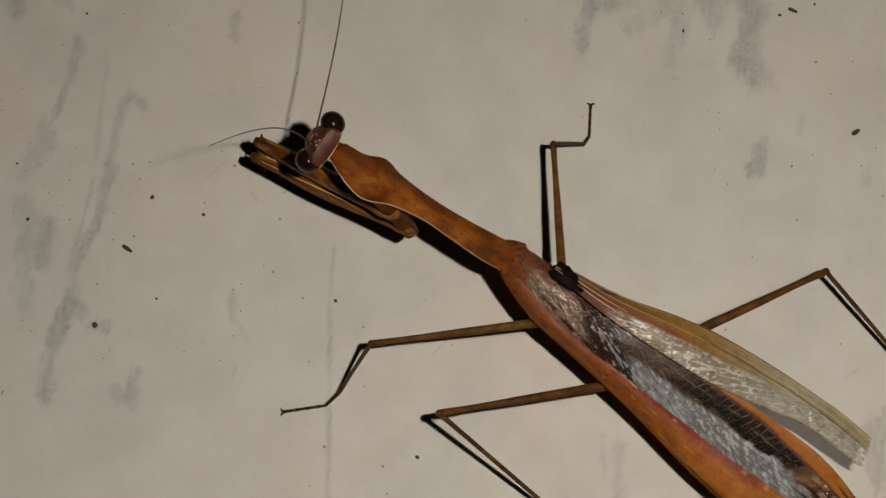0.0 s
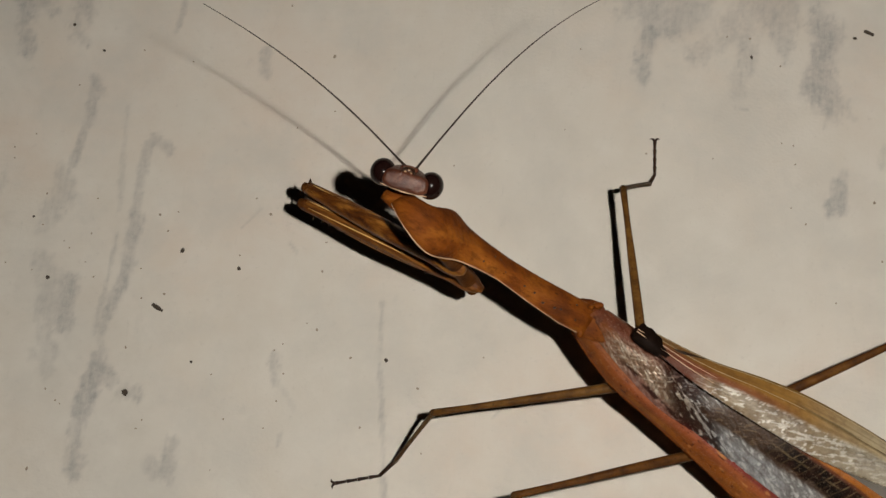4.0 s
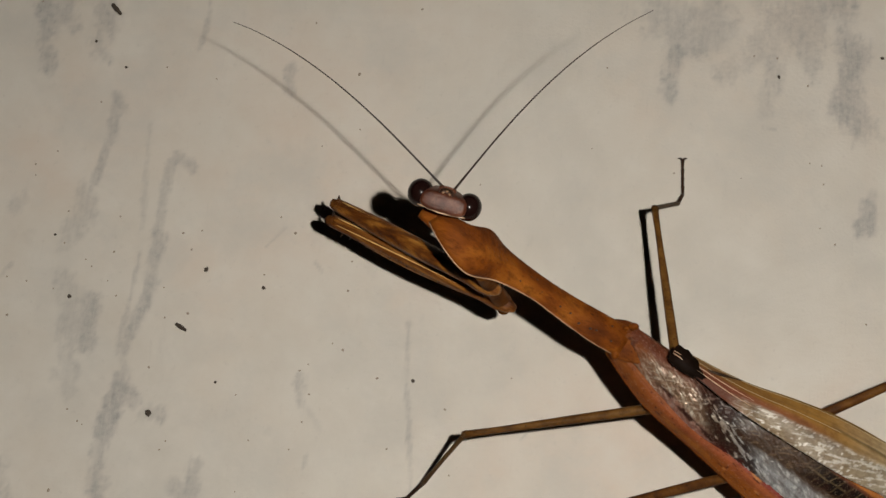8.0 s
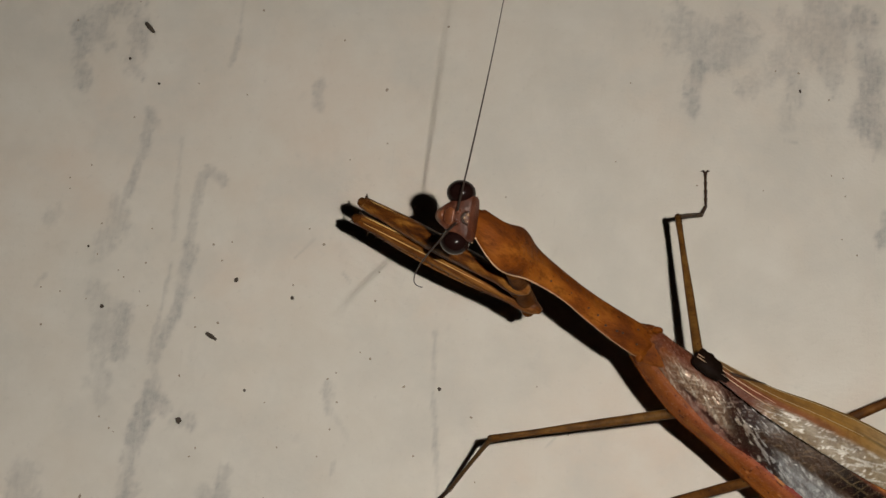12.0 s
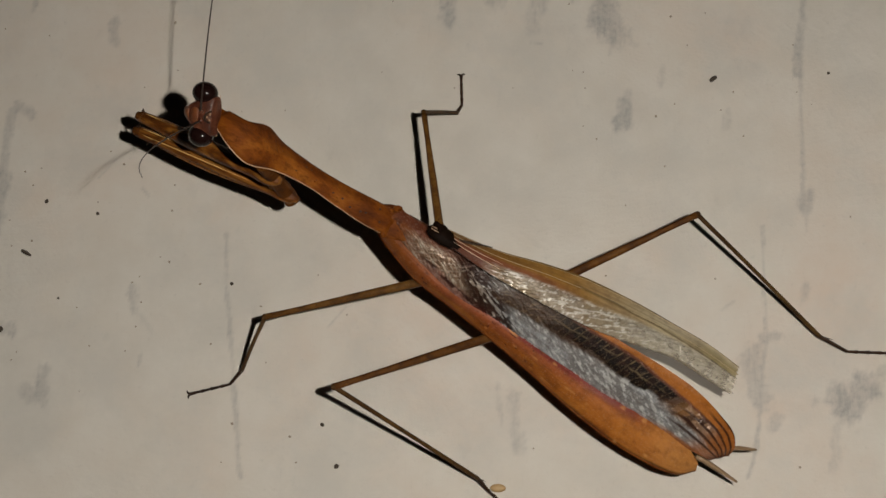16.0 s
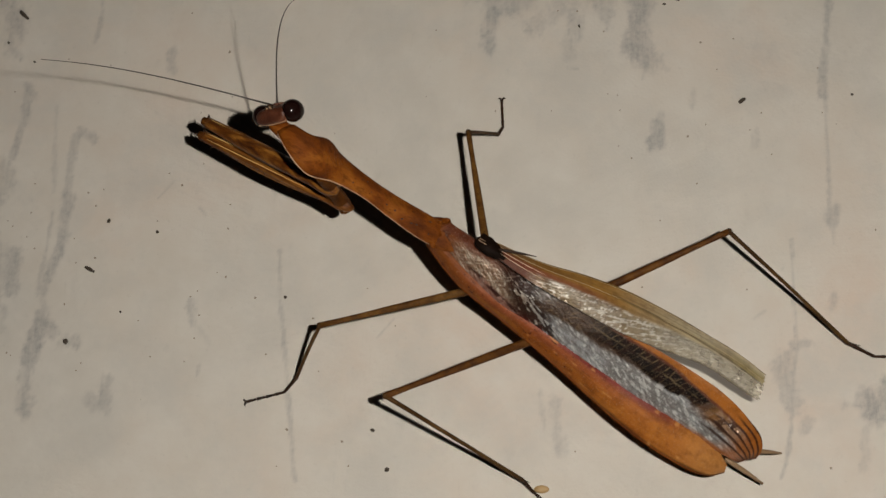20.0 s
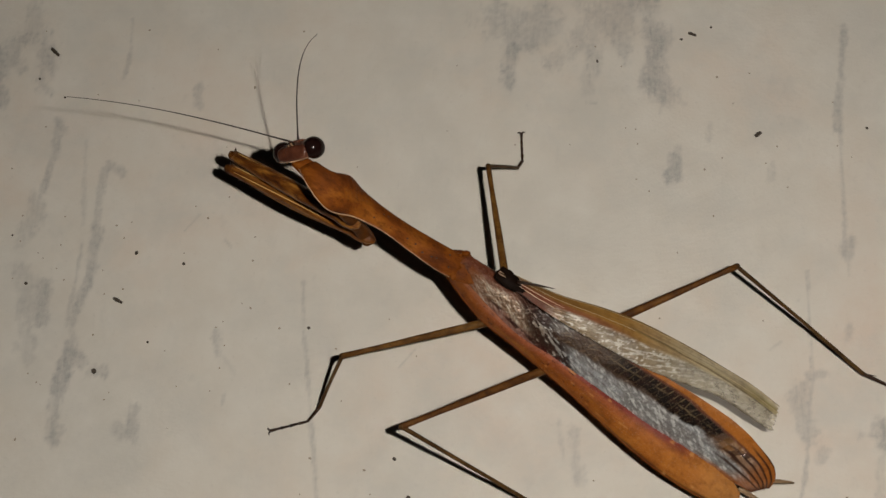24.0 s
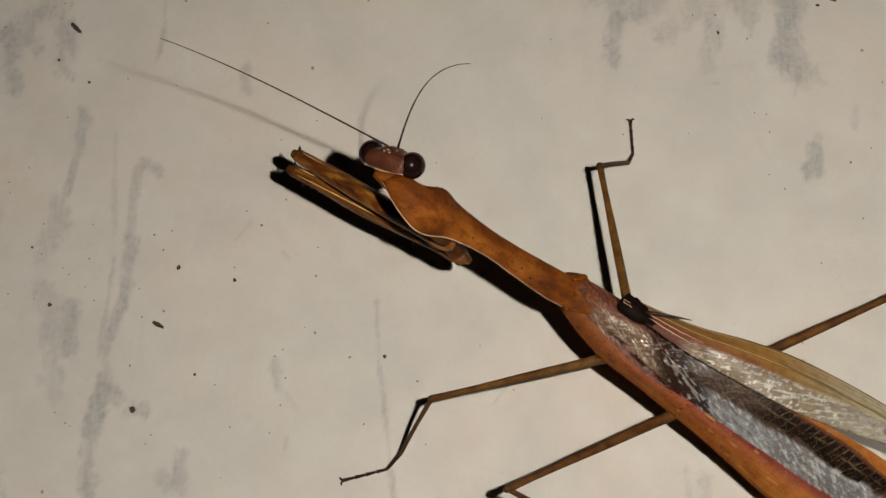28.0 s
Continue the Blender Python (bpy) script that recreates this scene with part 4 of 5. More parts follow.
part("ocellar_ridge", tube([(-0.055, 0.040, 0.112), (-0.045, 0.072, 0.098), (0, 0.088, 0.074), (0.045, 0.072, 0.098), (0.055, 0.040, 0.112)], [0.006, 0.010, 0.011, 0.010, 0.006], n=22, sides=6), LEG_DARK, head)
part("rim", tube([(-0.20, -0.095, 0.085), (0, -0.112, 0.10), (0.20, -0.095, 0.085)], [0.004, 0.007, 0.004], n=18, sides=6), RIM, head)
part("face_plate", tube([(0, 0.094, 0.0), (0, 0.100, -0.04), (0, 0.098, -0.085)], [0.06, 0.075, 0.05], n=10, sides=14, flat=0.2, up=(0, 1, 0)), FACE, head)
part("upper_lip", tube([(0, 0.098, -0.105), (0, 0.085, -0.15), (0, 0.062, -0.19)], [0.048, 0.042, 0.02], n=8, sides=10, flat=0.35, up=(0, 1, 0)), FACE, head)


def feeler(s):
    """A thread-like antenna along y whose end bends to one side."""
    line = [(s * (0.50 if s > 0 else 0.45) * u**3, 2.25 * u, 0.0) for u in np.linspace(0, 1, 12)]
    return part("antenna", tube(line, [0.012] + [0.0084 - 0.0056 * u for u in np.linspace(0, 1, 11)], n=60, sides=6), ANTENNA, head, "thread-thin dark antenna")


left_antenna, right_antenna = feeler(1), feeler(-1)

# ---- grit on the floor ----

def grain_mesh(seed, material):
    rnd = random.Random(seed)
    bm = bmesh.new()
    bmesh.ops.create_icosphere(bm, subdivisions=2, radius=1.0)
    for v in bm.verts:
        v.co *= 1 + 0.35 * noise.noise(v.co * 1.7 + Vector((seed * 3.1, 0, 0)))
        v.co.z *= 0.6
    return finish_mesh("speck", bm, material, smooth=False)


SPECKS = [grain_mesh(k, GRIT) for k in range(6)]
PALE_SPECKS = [grain_mesh(k + 6, DUST) for k in range(6)]


def speck(x, y, r):
    """A grain of dirt at (x, y), r wide, turned and squeezed at random."""
    rnd = random.Random(int(x * 977 + y * 3571))
    ob = new("speck", rnd.choice(SPECKS if r > 0.0168 else PALE_SPECKS))
    ob.matrix_basis = Matrix.Translation((x * CM, y * CM, r * 0.45 * CM)) @ Matrix.Rotation(rnd.uniform(0, 6), 4, "Z") @ Matrix.Diagonal((r * CM * rnd.uniform(0.8, 1.3), r * CM * rnd.uniform(0.7, 1.0), r * CM, 1))
    tagged(ob, "tiny dark speck of dirt lying on the floor", "speck", group="specks on the floor")


def crumb(x0, y0, x1, y1, r):
    """A short stick lying between two points."""
    bm = tube([(x0, y0, r), ((x0 + x1) / 2, (y0 + y1) / 2, r * 1.3), (x1, y1, r)], [r * 0.8, r * 1.05, r * 0.7], n=8, sides=7)
    for v in bm.verts:
        v.co += Vector([noise.noise(v.co * 4000 + Vector((k * 7, 1, 0))) * r * CM * 0.25 for k in range(3)])
    tagged(new("crumb", finish_mesh("crumb", bm, GRIT)), "short black stick-like crumb lying on the floor", "crumb", group="crumbs on the floor")


speck(-5.21, 2.53, 0.018)
speck(-4.06, 0.37, 0.028)
speck(-3.82, -0.78, 0.018)
speck(-4.45, -1.14, 0.036)
speck(-1.85, -0.62, 0.023)
speck(-0.77, -2.21, 0.026)
speck(-0.60, -2.66, 0.028)
speck(-1.04, -2.62, 0.013)
speck(2.94, 1.35, 0.016)
speck(3.15, 2.60, 0.016)
speck(1.67, 2.86, 0.019)
speck(4.92, 1.86, 0.019)
speck(4.33, -2.65, 0.016)
speck(-4.35, 0.74, 0.013)
speck(-0.54, -0.98, 0.011)
speck(-3.60, -0.89, 0.008)
speck(2.73, 3.14, 0.018)
speck(2.32, -0.72, 0.013)
speck(1.52, -2.46, 0.010)
speck(-1.86, -2.62, 0.008)
speck(1.31, 1.72, 0.008)
speck(-1.34, 1.47, 0.008)
speck(5.05, 0.13, 0.010)
speck(4.71, 1.48, 0.007)
speck(-5.06, 0.18, 0.008)
speck(-4.42, -0.16, 0.010)
speck(-1.85, 1.46, 0.007)
speck(-5.80, 1.54, 0.011)
speck(-6.01, 1.38, 0.010)
speck(-5.99, 1.26, 0.010)
speck(-5.42, 2.12, 0.010)
speck(-2.71, 2.61, 0.016)
speck(-5.03, 0.87, 0.010)
speck(-4.16, 0.78, 0.011)
speck(-3.36, 0.98, 0.010)
speck(-3.19, 0.82, 0.016)
speck(-5.68, 0.63, 0.018)
speck(-6.24, 3.24, 0.013)
speck(-5.58, 2.81, 0.018)
speck(-4.17, 3.48, 0.016)
speck(-2.11, 3.40, 0.016)
speck(1.65, 3.07, 0.013)
speck(1.97, 2.78, 0.011)
speck(-0.11, 2.85, 0.010)
speck(2.26, 1.08, 0.011)
speck(3.02, 0.74, 0.011)
speck(-0.22, 1.94, 0.008)
speck(2.00, 1.93, 0.009)
speck(2.12, 1.91, 0.009)
speck(2.11, 1.24, 0.008)
speck(-5.04, 0.49, 0.013)
speck(-5.43, -0.01, 0.021)
speck(-5.61, 0.06, 0.008)
speck(-5.90, 0.12, 0.011)
speck(-4.47, 0.15, 0.010)
speck(-4.19, -0.10, 0.013)
speck(-3.45, 0.22, 0.023)
speck(-2.59, 0.25, 0.013)
speck(-2.58, -0.36, 0.013)
speck(-2.69, -0.30, 0.008)
speck(-2.91, -0.53, 0.011)
speck(-2.99, -0.60, 0.011)
speck(-2.21, -0.62, 0.013)
speck(-1.51, -0.88, 0.011)
speck(-4.51, -0.68, 0.011)
speck(-2.05, -1.31, 0.011)
speck(-1.42, -1.52, 0.010)
speck(-3.42, -1.33, 0.010)
speck(-4.24, -1.40, 0.011)
speck(-4.29, -1.49, 0.011)
speck(-5.15, -1.27, 0.013)
speck(-5.10, -1.30, 0.008)
speck(-5.33, -1.97, 0.016)
speck(-3.49, -1.84, 0.008)
speck(-5.32, 0.39, 0.008)
speck(-4.95, 0.03, 0.011)
speck(-5.25, 0.32, 0.011)
speck(1.41, 3.08, 0.010)
speck(2.57, 0.28, 0.011)
speck(-6.04, -0.25, 0.014)
speck(-6.11, 0.15, 0.011)
speck(-0.88, -0.52, 0.010)
speck(-5.57, 3.51, 0.010)
speck(-4.77, 2.56, 0.010)
speck(-4.22, 2.46, 0.010)
speck(-2.64, 1.99, 0.010)
speck(-3.23, 3.17, 0.010)
speck(-3.02, 1.78, 0.010)
speck(-2.94, 1.10, 0.010)
speck(-5.58, 0.89, 0.013)
speck(-5.57, 0.55, 0.010)
speck(-4.24, 0.57, 0.010)
speck(-3.46, 0.36, 0.010)
speck(-2.58, 0.56, 0.010)
speck(-2.87, -0.83, 0.010)
speck(-5.27, -1.16, 0.010)
speck(-2.91, -1.11, 0.010)
speck(-3.01, -1.39, 0.010)
speck(3.11, 3.30, 0.018)
speck(3.55, 2.64, 0.010)
speck(3.33, 2.23, 0.010)
speck(2.14, 1.71, 0.010)
speck(3.16, 1.50, 0.010)
speck(0.63, 1.73, 0.010)
speck(3.68, 1.42, 0.010)
speck(3.83, 1.64, 0.010)
speck(4.54, 2.22, 0.010)
speck(4.55, 1.63, 0.010)
speck(3.92, 1.10, 0.010)
speck(5.51, 2.87, 0.013)
speck(3.53, -0.58, 0.010)
speck(-1.12, -2.34, 0.014)
speck(-1.76, -2.20, 0.014)
speck(2.33, -0.54, 0.013)
crumb(-4.29, -0.22, -4.18, -0.28, 0.022)
crumb(-5.46, 3.24, -5.35, 3.13, 0.024)
crumb(2.82, 3.22, 2.92, 3.18, 0.020)
crumb(3.57, 1.77, 3.64, 1.82, 0.025)

# the phone's torch, carried beside the lens
torch = tagged(new("torch"), "small white torch of the filming phone", "torch")
bm = bmesh.new()
bmesh.ops.create_uvsphere(bm, u_segments=24, v_segments=16, radius=0.00115)
part("lamp_glass", bm, TORCH_GLOW, torch)
bm = bmesh.new()
bmesh.ops.create_cone(bm, cap_ends=True, segments=24, radius1=0.0036, radius2=0.0036, depth=0.002, matrix=Matrix.Translation((0, 0, 0.0015)))
part("housing", bm, TORCH_BODY, torch)


def motions():
    walk(torch, [
    (0, pose(0.02163, -0.03430, 0.14856, 9.92, 16.96, 10.27)),
    (0.5, pose(0.02079, -0.03397, 0.14767, 9.97, 16.64, 10.51)),
    (1, pose(0.02983, -0.03488, 0.14773, 9.30, 16.26, 8.86)),
    (1.5, pose(0.02614, -0.03848, 0.14823, 8.90, 16.31, 9.01)),
    (2, pose(0.02529, -0.03883, 0.14946, 9.48, 15.95, 9.06)),
    (2.5, pose(0.02202, -0.03603, 0.14693, 9.14, 16.05, 9.03)),
    (3, pose(0.01773, -0.03169, 0.14390, 9.22, 16.22, 8.59)),
    (3.5, pose(0.01459, -0.02718, 0.14209, 9.02, 16.82, 8.65)),
    (4, pose(0.01224, -0.02563, 0.13974, 9.10, 16.52, 8.57)),
    (4.5, pose(0.01005, -0.02458, 0.13774, 8.75, 16.38, 8.30)),
    (6.5, pose(0.00805, -0.02556, 0.13724, 9.39, 15.86, 8.66)),
    (7, pose(0.00884, -0.02597, 0.13814, 9.58, 15.85, 8.53)),
    (7.5, pose(0.00758, -0.02617, 0.13835, 9.42, 15.88, 8.54)),
    (8, pose(0.00780, -0.02551, 0.13910, 9.79, 15.80, 8.70)),
    (8.5, pose(0.00831, -0.02570, 0.13929, 9.97, 15.89, 8.75)),
    (9, pose(0.00750, -0.02805, 0.13905, 10.87, 16.19, 9.11)),
    (9.5, pose(0.00799, -0.02827, 0.13916, 11.05, 16.29, 9.06)),
    (10, pose(0.00734, -0.02993, 0.13856, 11.20, 16.20, 9.22)),
    (10.5, pose(0.00790, -0.02949, 0.13883, 11.67, 16.43, 9.37)),
    (11, pose(0.00771, -0.02937, 0.13965, 11.76, 16.30, 9.42)),
    (11.5, pose(0.00789, -0.02985, 0.13969, 11.85, 16.46, 9.47)),
    (13.5, pose(0.00782, -0.02884, 0.14153, 11.84, 16.62, 9.33)),
    (14, pose(0.01613, -0.03244, 0.14301, 11.49, 16.30, 7.58)),
    (14.5, pose(0.02141, -0.03592, 0.14785, 11.69, 15.83, 6.42)),
    (15, pose(0.02435, -0.04177, 0.14785, 10.49, 15.81, 5.32)),
    (15.5, pose(0.02772, -0.04164, 0.15116, 10.91, 15.94, 4.91)),
    (16, pose(0.02960, -0.04261, 0.15274, 10.44, 16.38, 4.75)),
    (16.5, pose(0.02865, -0.04278, 0.15337, 10.90, 16.39, 5.03)),
    (17, pose(0.02767, -0.04442, 0.15564, 11.52, 16.39, 5.18)),
    (17.5, pose(0.02835, -0.04462, 0.15602, 11.62, 16.45, 5.21)),
    (18, pose(0.02846, -0.04509, 0.15598, 11.48, 16.04, 5.21)),
    (18.5, pose(0.02905, -0.04503, 0.15678, 12.01, 16.36, 5.35)),
    (19, pose(0.02850, -0.04653, 0.15757, 12.36, 16.55, 5.36)),
    (19.5, pose(0.02777, -0.04733, 0.15986, 12.79, 17.00, 5.33)),
    (20, pose(0.02701, -0.04935, 0.15908, 12.72, 16.98, 5.20)),
    (20.5, pose(0.02633, -0.04852, 0.16006, 13.78, 17.02, 5.58)),
    (21, pose(0.02619, -0.04915, 0.15988, 13.39, 17.29, 5.78)),
    (21.5, pose(0.02548, -0.04919, 0.15982, 13.90, 17.70, 5.98)),
    (23.5, pose(0.02674, -0.05028, 0.16205, 14.07, 17.89, 6.00)),
    (24, pose(0.02779, -0.04962, 0.16193, 13.93, 17.85, 5.81)),
    (24.5, pose(0.02554, -0.04910, 0.16067, 13.97, 18.05, 6.08)),
    (25, pose(0.02038, -0.04444, 0.15588, 13.37, 18.06, 5.93)),
    (25.5, pose(0.02180, -0.03793, 0.15097, 13.26, 17.39, 4.91)),
    (26, pose(0.01939, -0.03461, 0.14439, 11.45, 17.85, 4.44)),
    (26.5, pose(0.01798, -0.03211, 0.14325, 11.04, 18.35, 4.24)),
    (27, pose(0.01811, -0.03158, 0.14016, 10.85, 18.57, 4.28)),
    (27.5, pose(0.01696, -0.03170, 0.14034, 10.93, 18.67, 4.46)),
    (28, pose(0.01666, -0.03293, 0.14010, 11.02, 18.68, 4.62)),
    ])
    sway = [
    (0, pose(0.00104, -0.00083, -0.00022, -2.95, -3.93, 1.36)),
    (1, pose(0.00104, -0.00083, -0.00022, -2.95, -3.93, 1.36)),
    (2, pose(0.00104, -0.00083, -0.00022, -2.95, -3.93, 1.36)),
    (3, pose(0.00088, -0.00071, -0.00019, -2.51, -3.34, 1.14)),
    (5, pose(0.00074, -0.00060, -0.00017, -2.13, -2.83, 0.96)),
    (8, pose(0.00068, -0.00055, -0.00016, -1.95, -2.60, 0.87)),
    (11, pose(0.00062, -0.00050, -0.00014, -1.77, -2.36, 0.79)),
    (13.5, pose(0.00051, -0.00042, -0.00012, -1.48, -1.97, 0.65)),
    (15, pose(0.00049, -0.00040, -0.00012, -1.40, -1.87, 0.51)),
    (16, pose(0.00052, -0.00041, -0.00012, -1.46, -1.95, 0.50)),
    (17, pose(0.00042, -0.00034, -0.00010, -1.20, -1.60, 0.55)),
    (18, pose(0.00036, -0.00029, -0.00009, -1.03, -1.38, 0.36)),
    (19, pose(0.00021, -0.00017, -0.00005, -0.59, -0.79, 0.08)),
    (20, pose(0.00001, -0.00001, -0.00000, -0.03, -0.03, -0.04)),
    (21, pose(-0.00016, 0.00012, 0.00004, 0.43, 0.58, 0.02)),
    (22, pose(-0.00026, 0.00019, 0.00007, 0.70, 0.94, 0.05)),
    (24, pose(-0.00028, 0.00021, 0.00008, 0.76, 1.02, -0.02)),
    (28, pose(-0.00028, 0.00021, 0.00008, 0.76, 1.02, -0.02)),
    ]
    for ob in (abdomen, base_plate, scutum, left_forewing, hind_wing, right_forewing, *cerci):
        walk(ob, sway)
    walk(left_hind_leg, [
    (0, pose(0.00341, 0.00086, -0.00084, -0.30, -3.70, -6.80)),
    (1, pose(0.00323, 0.00106, -0.00086, 0.34, -4.68, -6.44)),
    (2, pose(0.00275, 0.00124, -0.00070, 0.17, -3.59, -5.07)),
    (2.5, pose(0.00259, 0.00104, -0.00067, -0.02, -3.13, -4.89)),
    (3, pose(0.00269, 0.00059, -0.00064, -0.53, -2.45, -5.39)),
    (3.5, pose(0.00281, 0.00053, -0.00067, -0.72, -2.25, -5.68)),
    (15, pose(0.00118, -0.00006, -0.00023, -0.68, -0.31, -2.53)),
    (16, pose(0.00122, -0.00004, -0.00023, -0.76, -0.17, -2.57)),
    (17, pose(0.00093, -0.00001, -0.00021, -0.46, -0.43, -2.02)),
    (18, pose(0.00046, 0.00001, -0.00009, -0.24, -0.14, -0.95)),
    (19, pose(-0.00010, -0.00044, 0.00013, -0.57, 1.32, 0.12)),
    (20, pose(-0.00036, -0.00035, 0.00016, -0.16, 0.83, 0.68)),
    (21, pose(-0.00062, -0.00042, 0.00024, -0.15, 1.25, 1.26)),
    (25, pose(-0.00065, 0.00001, -0.00004, 0.90, -1.26, 1.00)),
    (28, pose(-0.00065, 0.00001, -0.00004, 0.90, -1.26, 1.00)),
    ])
    walk(left_shin, [
    (0, pose(0.00173, 0.00029, -0.00237, -4.14, -2.18, -3.25)),
    (1, pose(0.00167, 0.00023, -0.00271, -4.45, -3.39, -2.93)),
    (2, pose(0.00174, 0.00029, -0.00239, -4.17, -2.23, -3.26)),
    (2.5, pose(0.00156, 0.00028, -0.00213, -3.72, -1.91, -2.94)),
    (3, pose(0.00132, 0.00027, -0.00165, -3.00, -1.15, -2.57)),
    (3.5, pose(0.00136, 0.00029, -0.00160, -2.98, -0.90, -2.68)),
    (15, pose(0.00040, 0.00011, -0.00027, -0.66, 0.29, -0.83)),
    (16, pose(0.00046, 0.00013, -0.00025, -0.68, 0.50, -0.97)),
    (17, pose(0.00031, 0.00008, -0.00031, -0.61, -0.03, -0.63)),
    (18, pose(0.00017, 0.00005, -0.00013, -0.29, 0.11, -0.36)),
    (19, pose(-0.00017, -0.00003, 0.00069, 0.95, 1.38, 0.30)),
    (20, pose(-0.00030, -0.00008, 0.00058, 0.93, 0.74, 0.59)),
    (21, pose(-0.00037, -0.00010, 0.00077, 1.23, 1.07, 0.74)),
    (25, pose(-0.00049, -0.00018, -0.00028, 0.09, -2.00, 1.12)),
    (28, pose(-0.00049, -0.00018, -0.00028, 0.09, -2.00, 1.12)),
    ])
    walk(right_hind_leg, [
    (0, pose(-0.00079, -0.00190, 0.00141, -3.53, 6.96, 5.39)),
    (1, pose(-0.00131, -0.00331, 0.00274, -5.84, 12.45, 7.90)),
    (2, pose(-0.00095, -0.00174, 0.00178, -4.22, 8.57, 5.29)),
    (2.5, pose(-0.00086, -0.00165, 0.00144, -3.53, 7.00, 4.83)),
    (3, pose(-0.00028, -0.00131, 0.00054, -1.62, 2.78, 3.56)),
    (14.5, pose(0.00053, 0.00019, -0.00015, 0.41, -0.91, 0.16)),
    (15, pose(0.00050, 0.00071, -0.00013, 0.38, -0.64, -0.62)),
    (16, pose(0.00053, 0.00109, -0.00007, 0.30, -0.36, -1.09)),
    (17, pose(0.00054, 0.00079, -0.00011, 0.47, -0.77, -0.86)),
    (18, pose(0.00055, 0.00085, -0.00014, 0.51, -0.83, -0.97)),
    (19, pose(0.00059, 0.00088, -0.00024, 0.94, -1.54, -1.63)),
    (20, pose(0.00073, 0.00118, -0.00036, 1.35, -2.14, -2.44)),
    (21, pose(0.00078, 0.00100, -0.00042, 1.58, -2.60, -2.48)),
    (24, pose(-0.00067, 0.00088, 0.00039, -0.57, 1.65, -2.19)),
    (25, pose(-0.00042, 0.00095, 0.00023, -0.15, 0.84, -2.33)),
    (26, pose(-0.00000, 0.00083, -0.00015, 0.83, -1.03, -2.70)),
    (28, pose(-0.00000, 0.00083, -0.00015, 0.83, -1.03, -2.70)),
    ])
    walk(right_shin, [
    (0, pose(0.00134, 0.00282, -0.00538, -6.06, -5.08, -3.85)),
    (1, pose(0.00214, 0.00276, -0.00950, -9.49, -9.38, -4.07)),
    (2, pose(0.00163, 0.00306, -0.00659, -7.19, -6.30, -4.24)),
    (2.5, pose(0.00129, 0.00265, -0.00539, -5.97, -5.12, -3.62)),
    (3, pose(0.00064, 0.00182, -0.00206, -2.79, -1.81, -2.38)),
    (14.5, pose(0.00021, 0.00082, 0.00101, 0.25, 1.19, -1.01)),
    (15, pose(0.00026, 0.00095, 0.00073, -0.05, 0.92, -1.19)),
    (16, pose(0.00035, 0.00124, 0.00056, -0.37, 0.80, -1.56)),
    (17, pose(0.00023, 0.00085, 0.00093, 0.17, 1.12, -1.06)),
    (18, pose(0.00022, 0.00083, 0.00091, 0.17, 1.09, -1.03)),
    (19, pose(-0.00002, 0.00001, 0.00148, 1.16, 1.53, 0.02)),
    (20, pose(-0.00012, -0.00040, 0.00191, 1.76, 1.90, 0.54)),
    (21, pose(-0.00023, -0.00086, 0.00228, 2.36, 2.20, 1.12)),
    (24, pose(-0.00021, -0.00106, -0.00148, -0.51, -1.71, 1.30)),
    (25, pose(-0.00025, -0.00105, -0.00078, 0.05, -0.99, 1.30)),
    (26, pose(-0.00046, -0.00175, 0.00067, 1.68, 0.38, 2.21)),
    (28, pose(-0.00046, -0.00175, 0.00067, 1.68, 0.38, 2.21)),
    ])
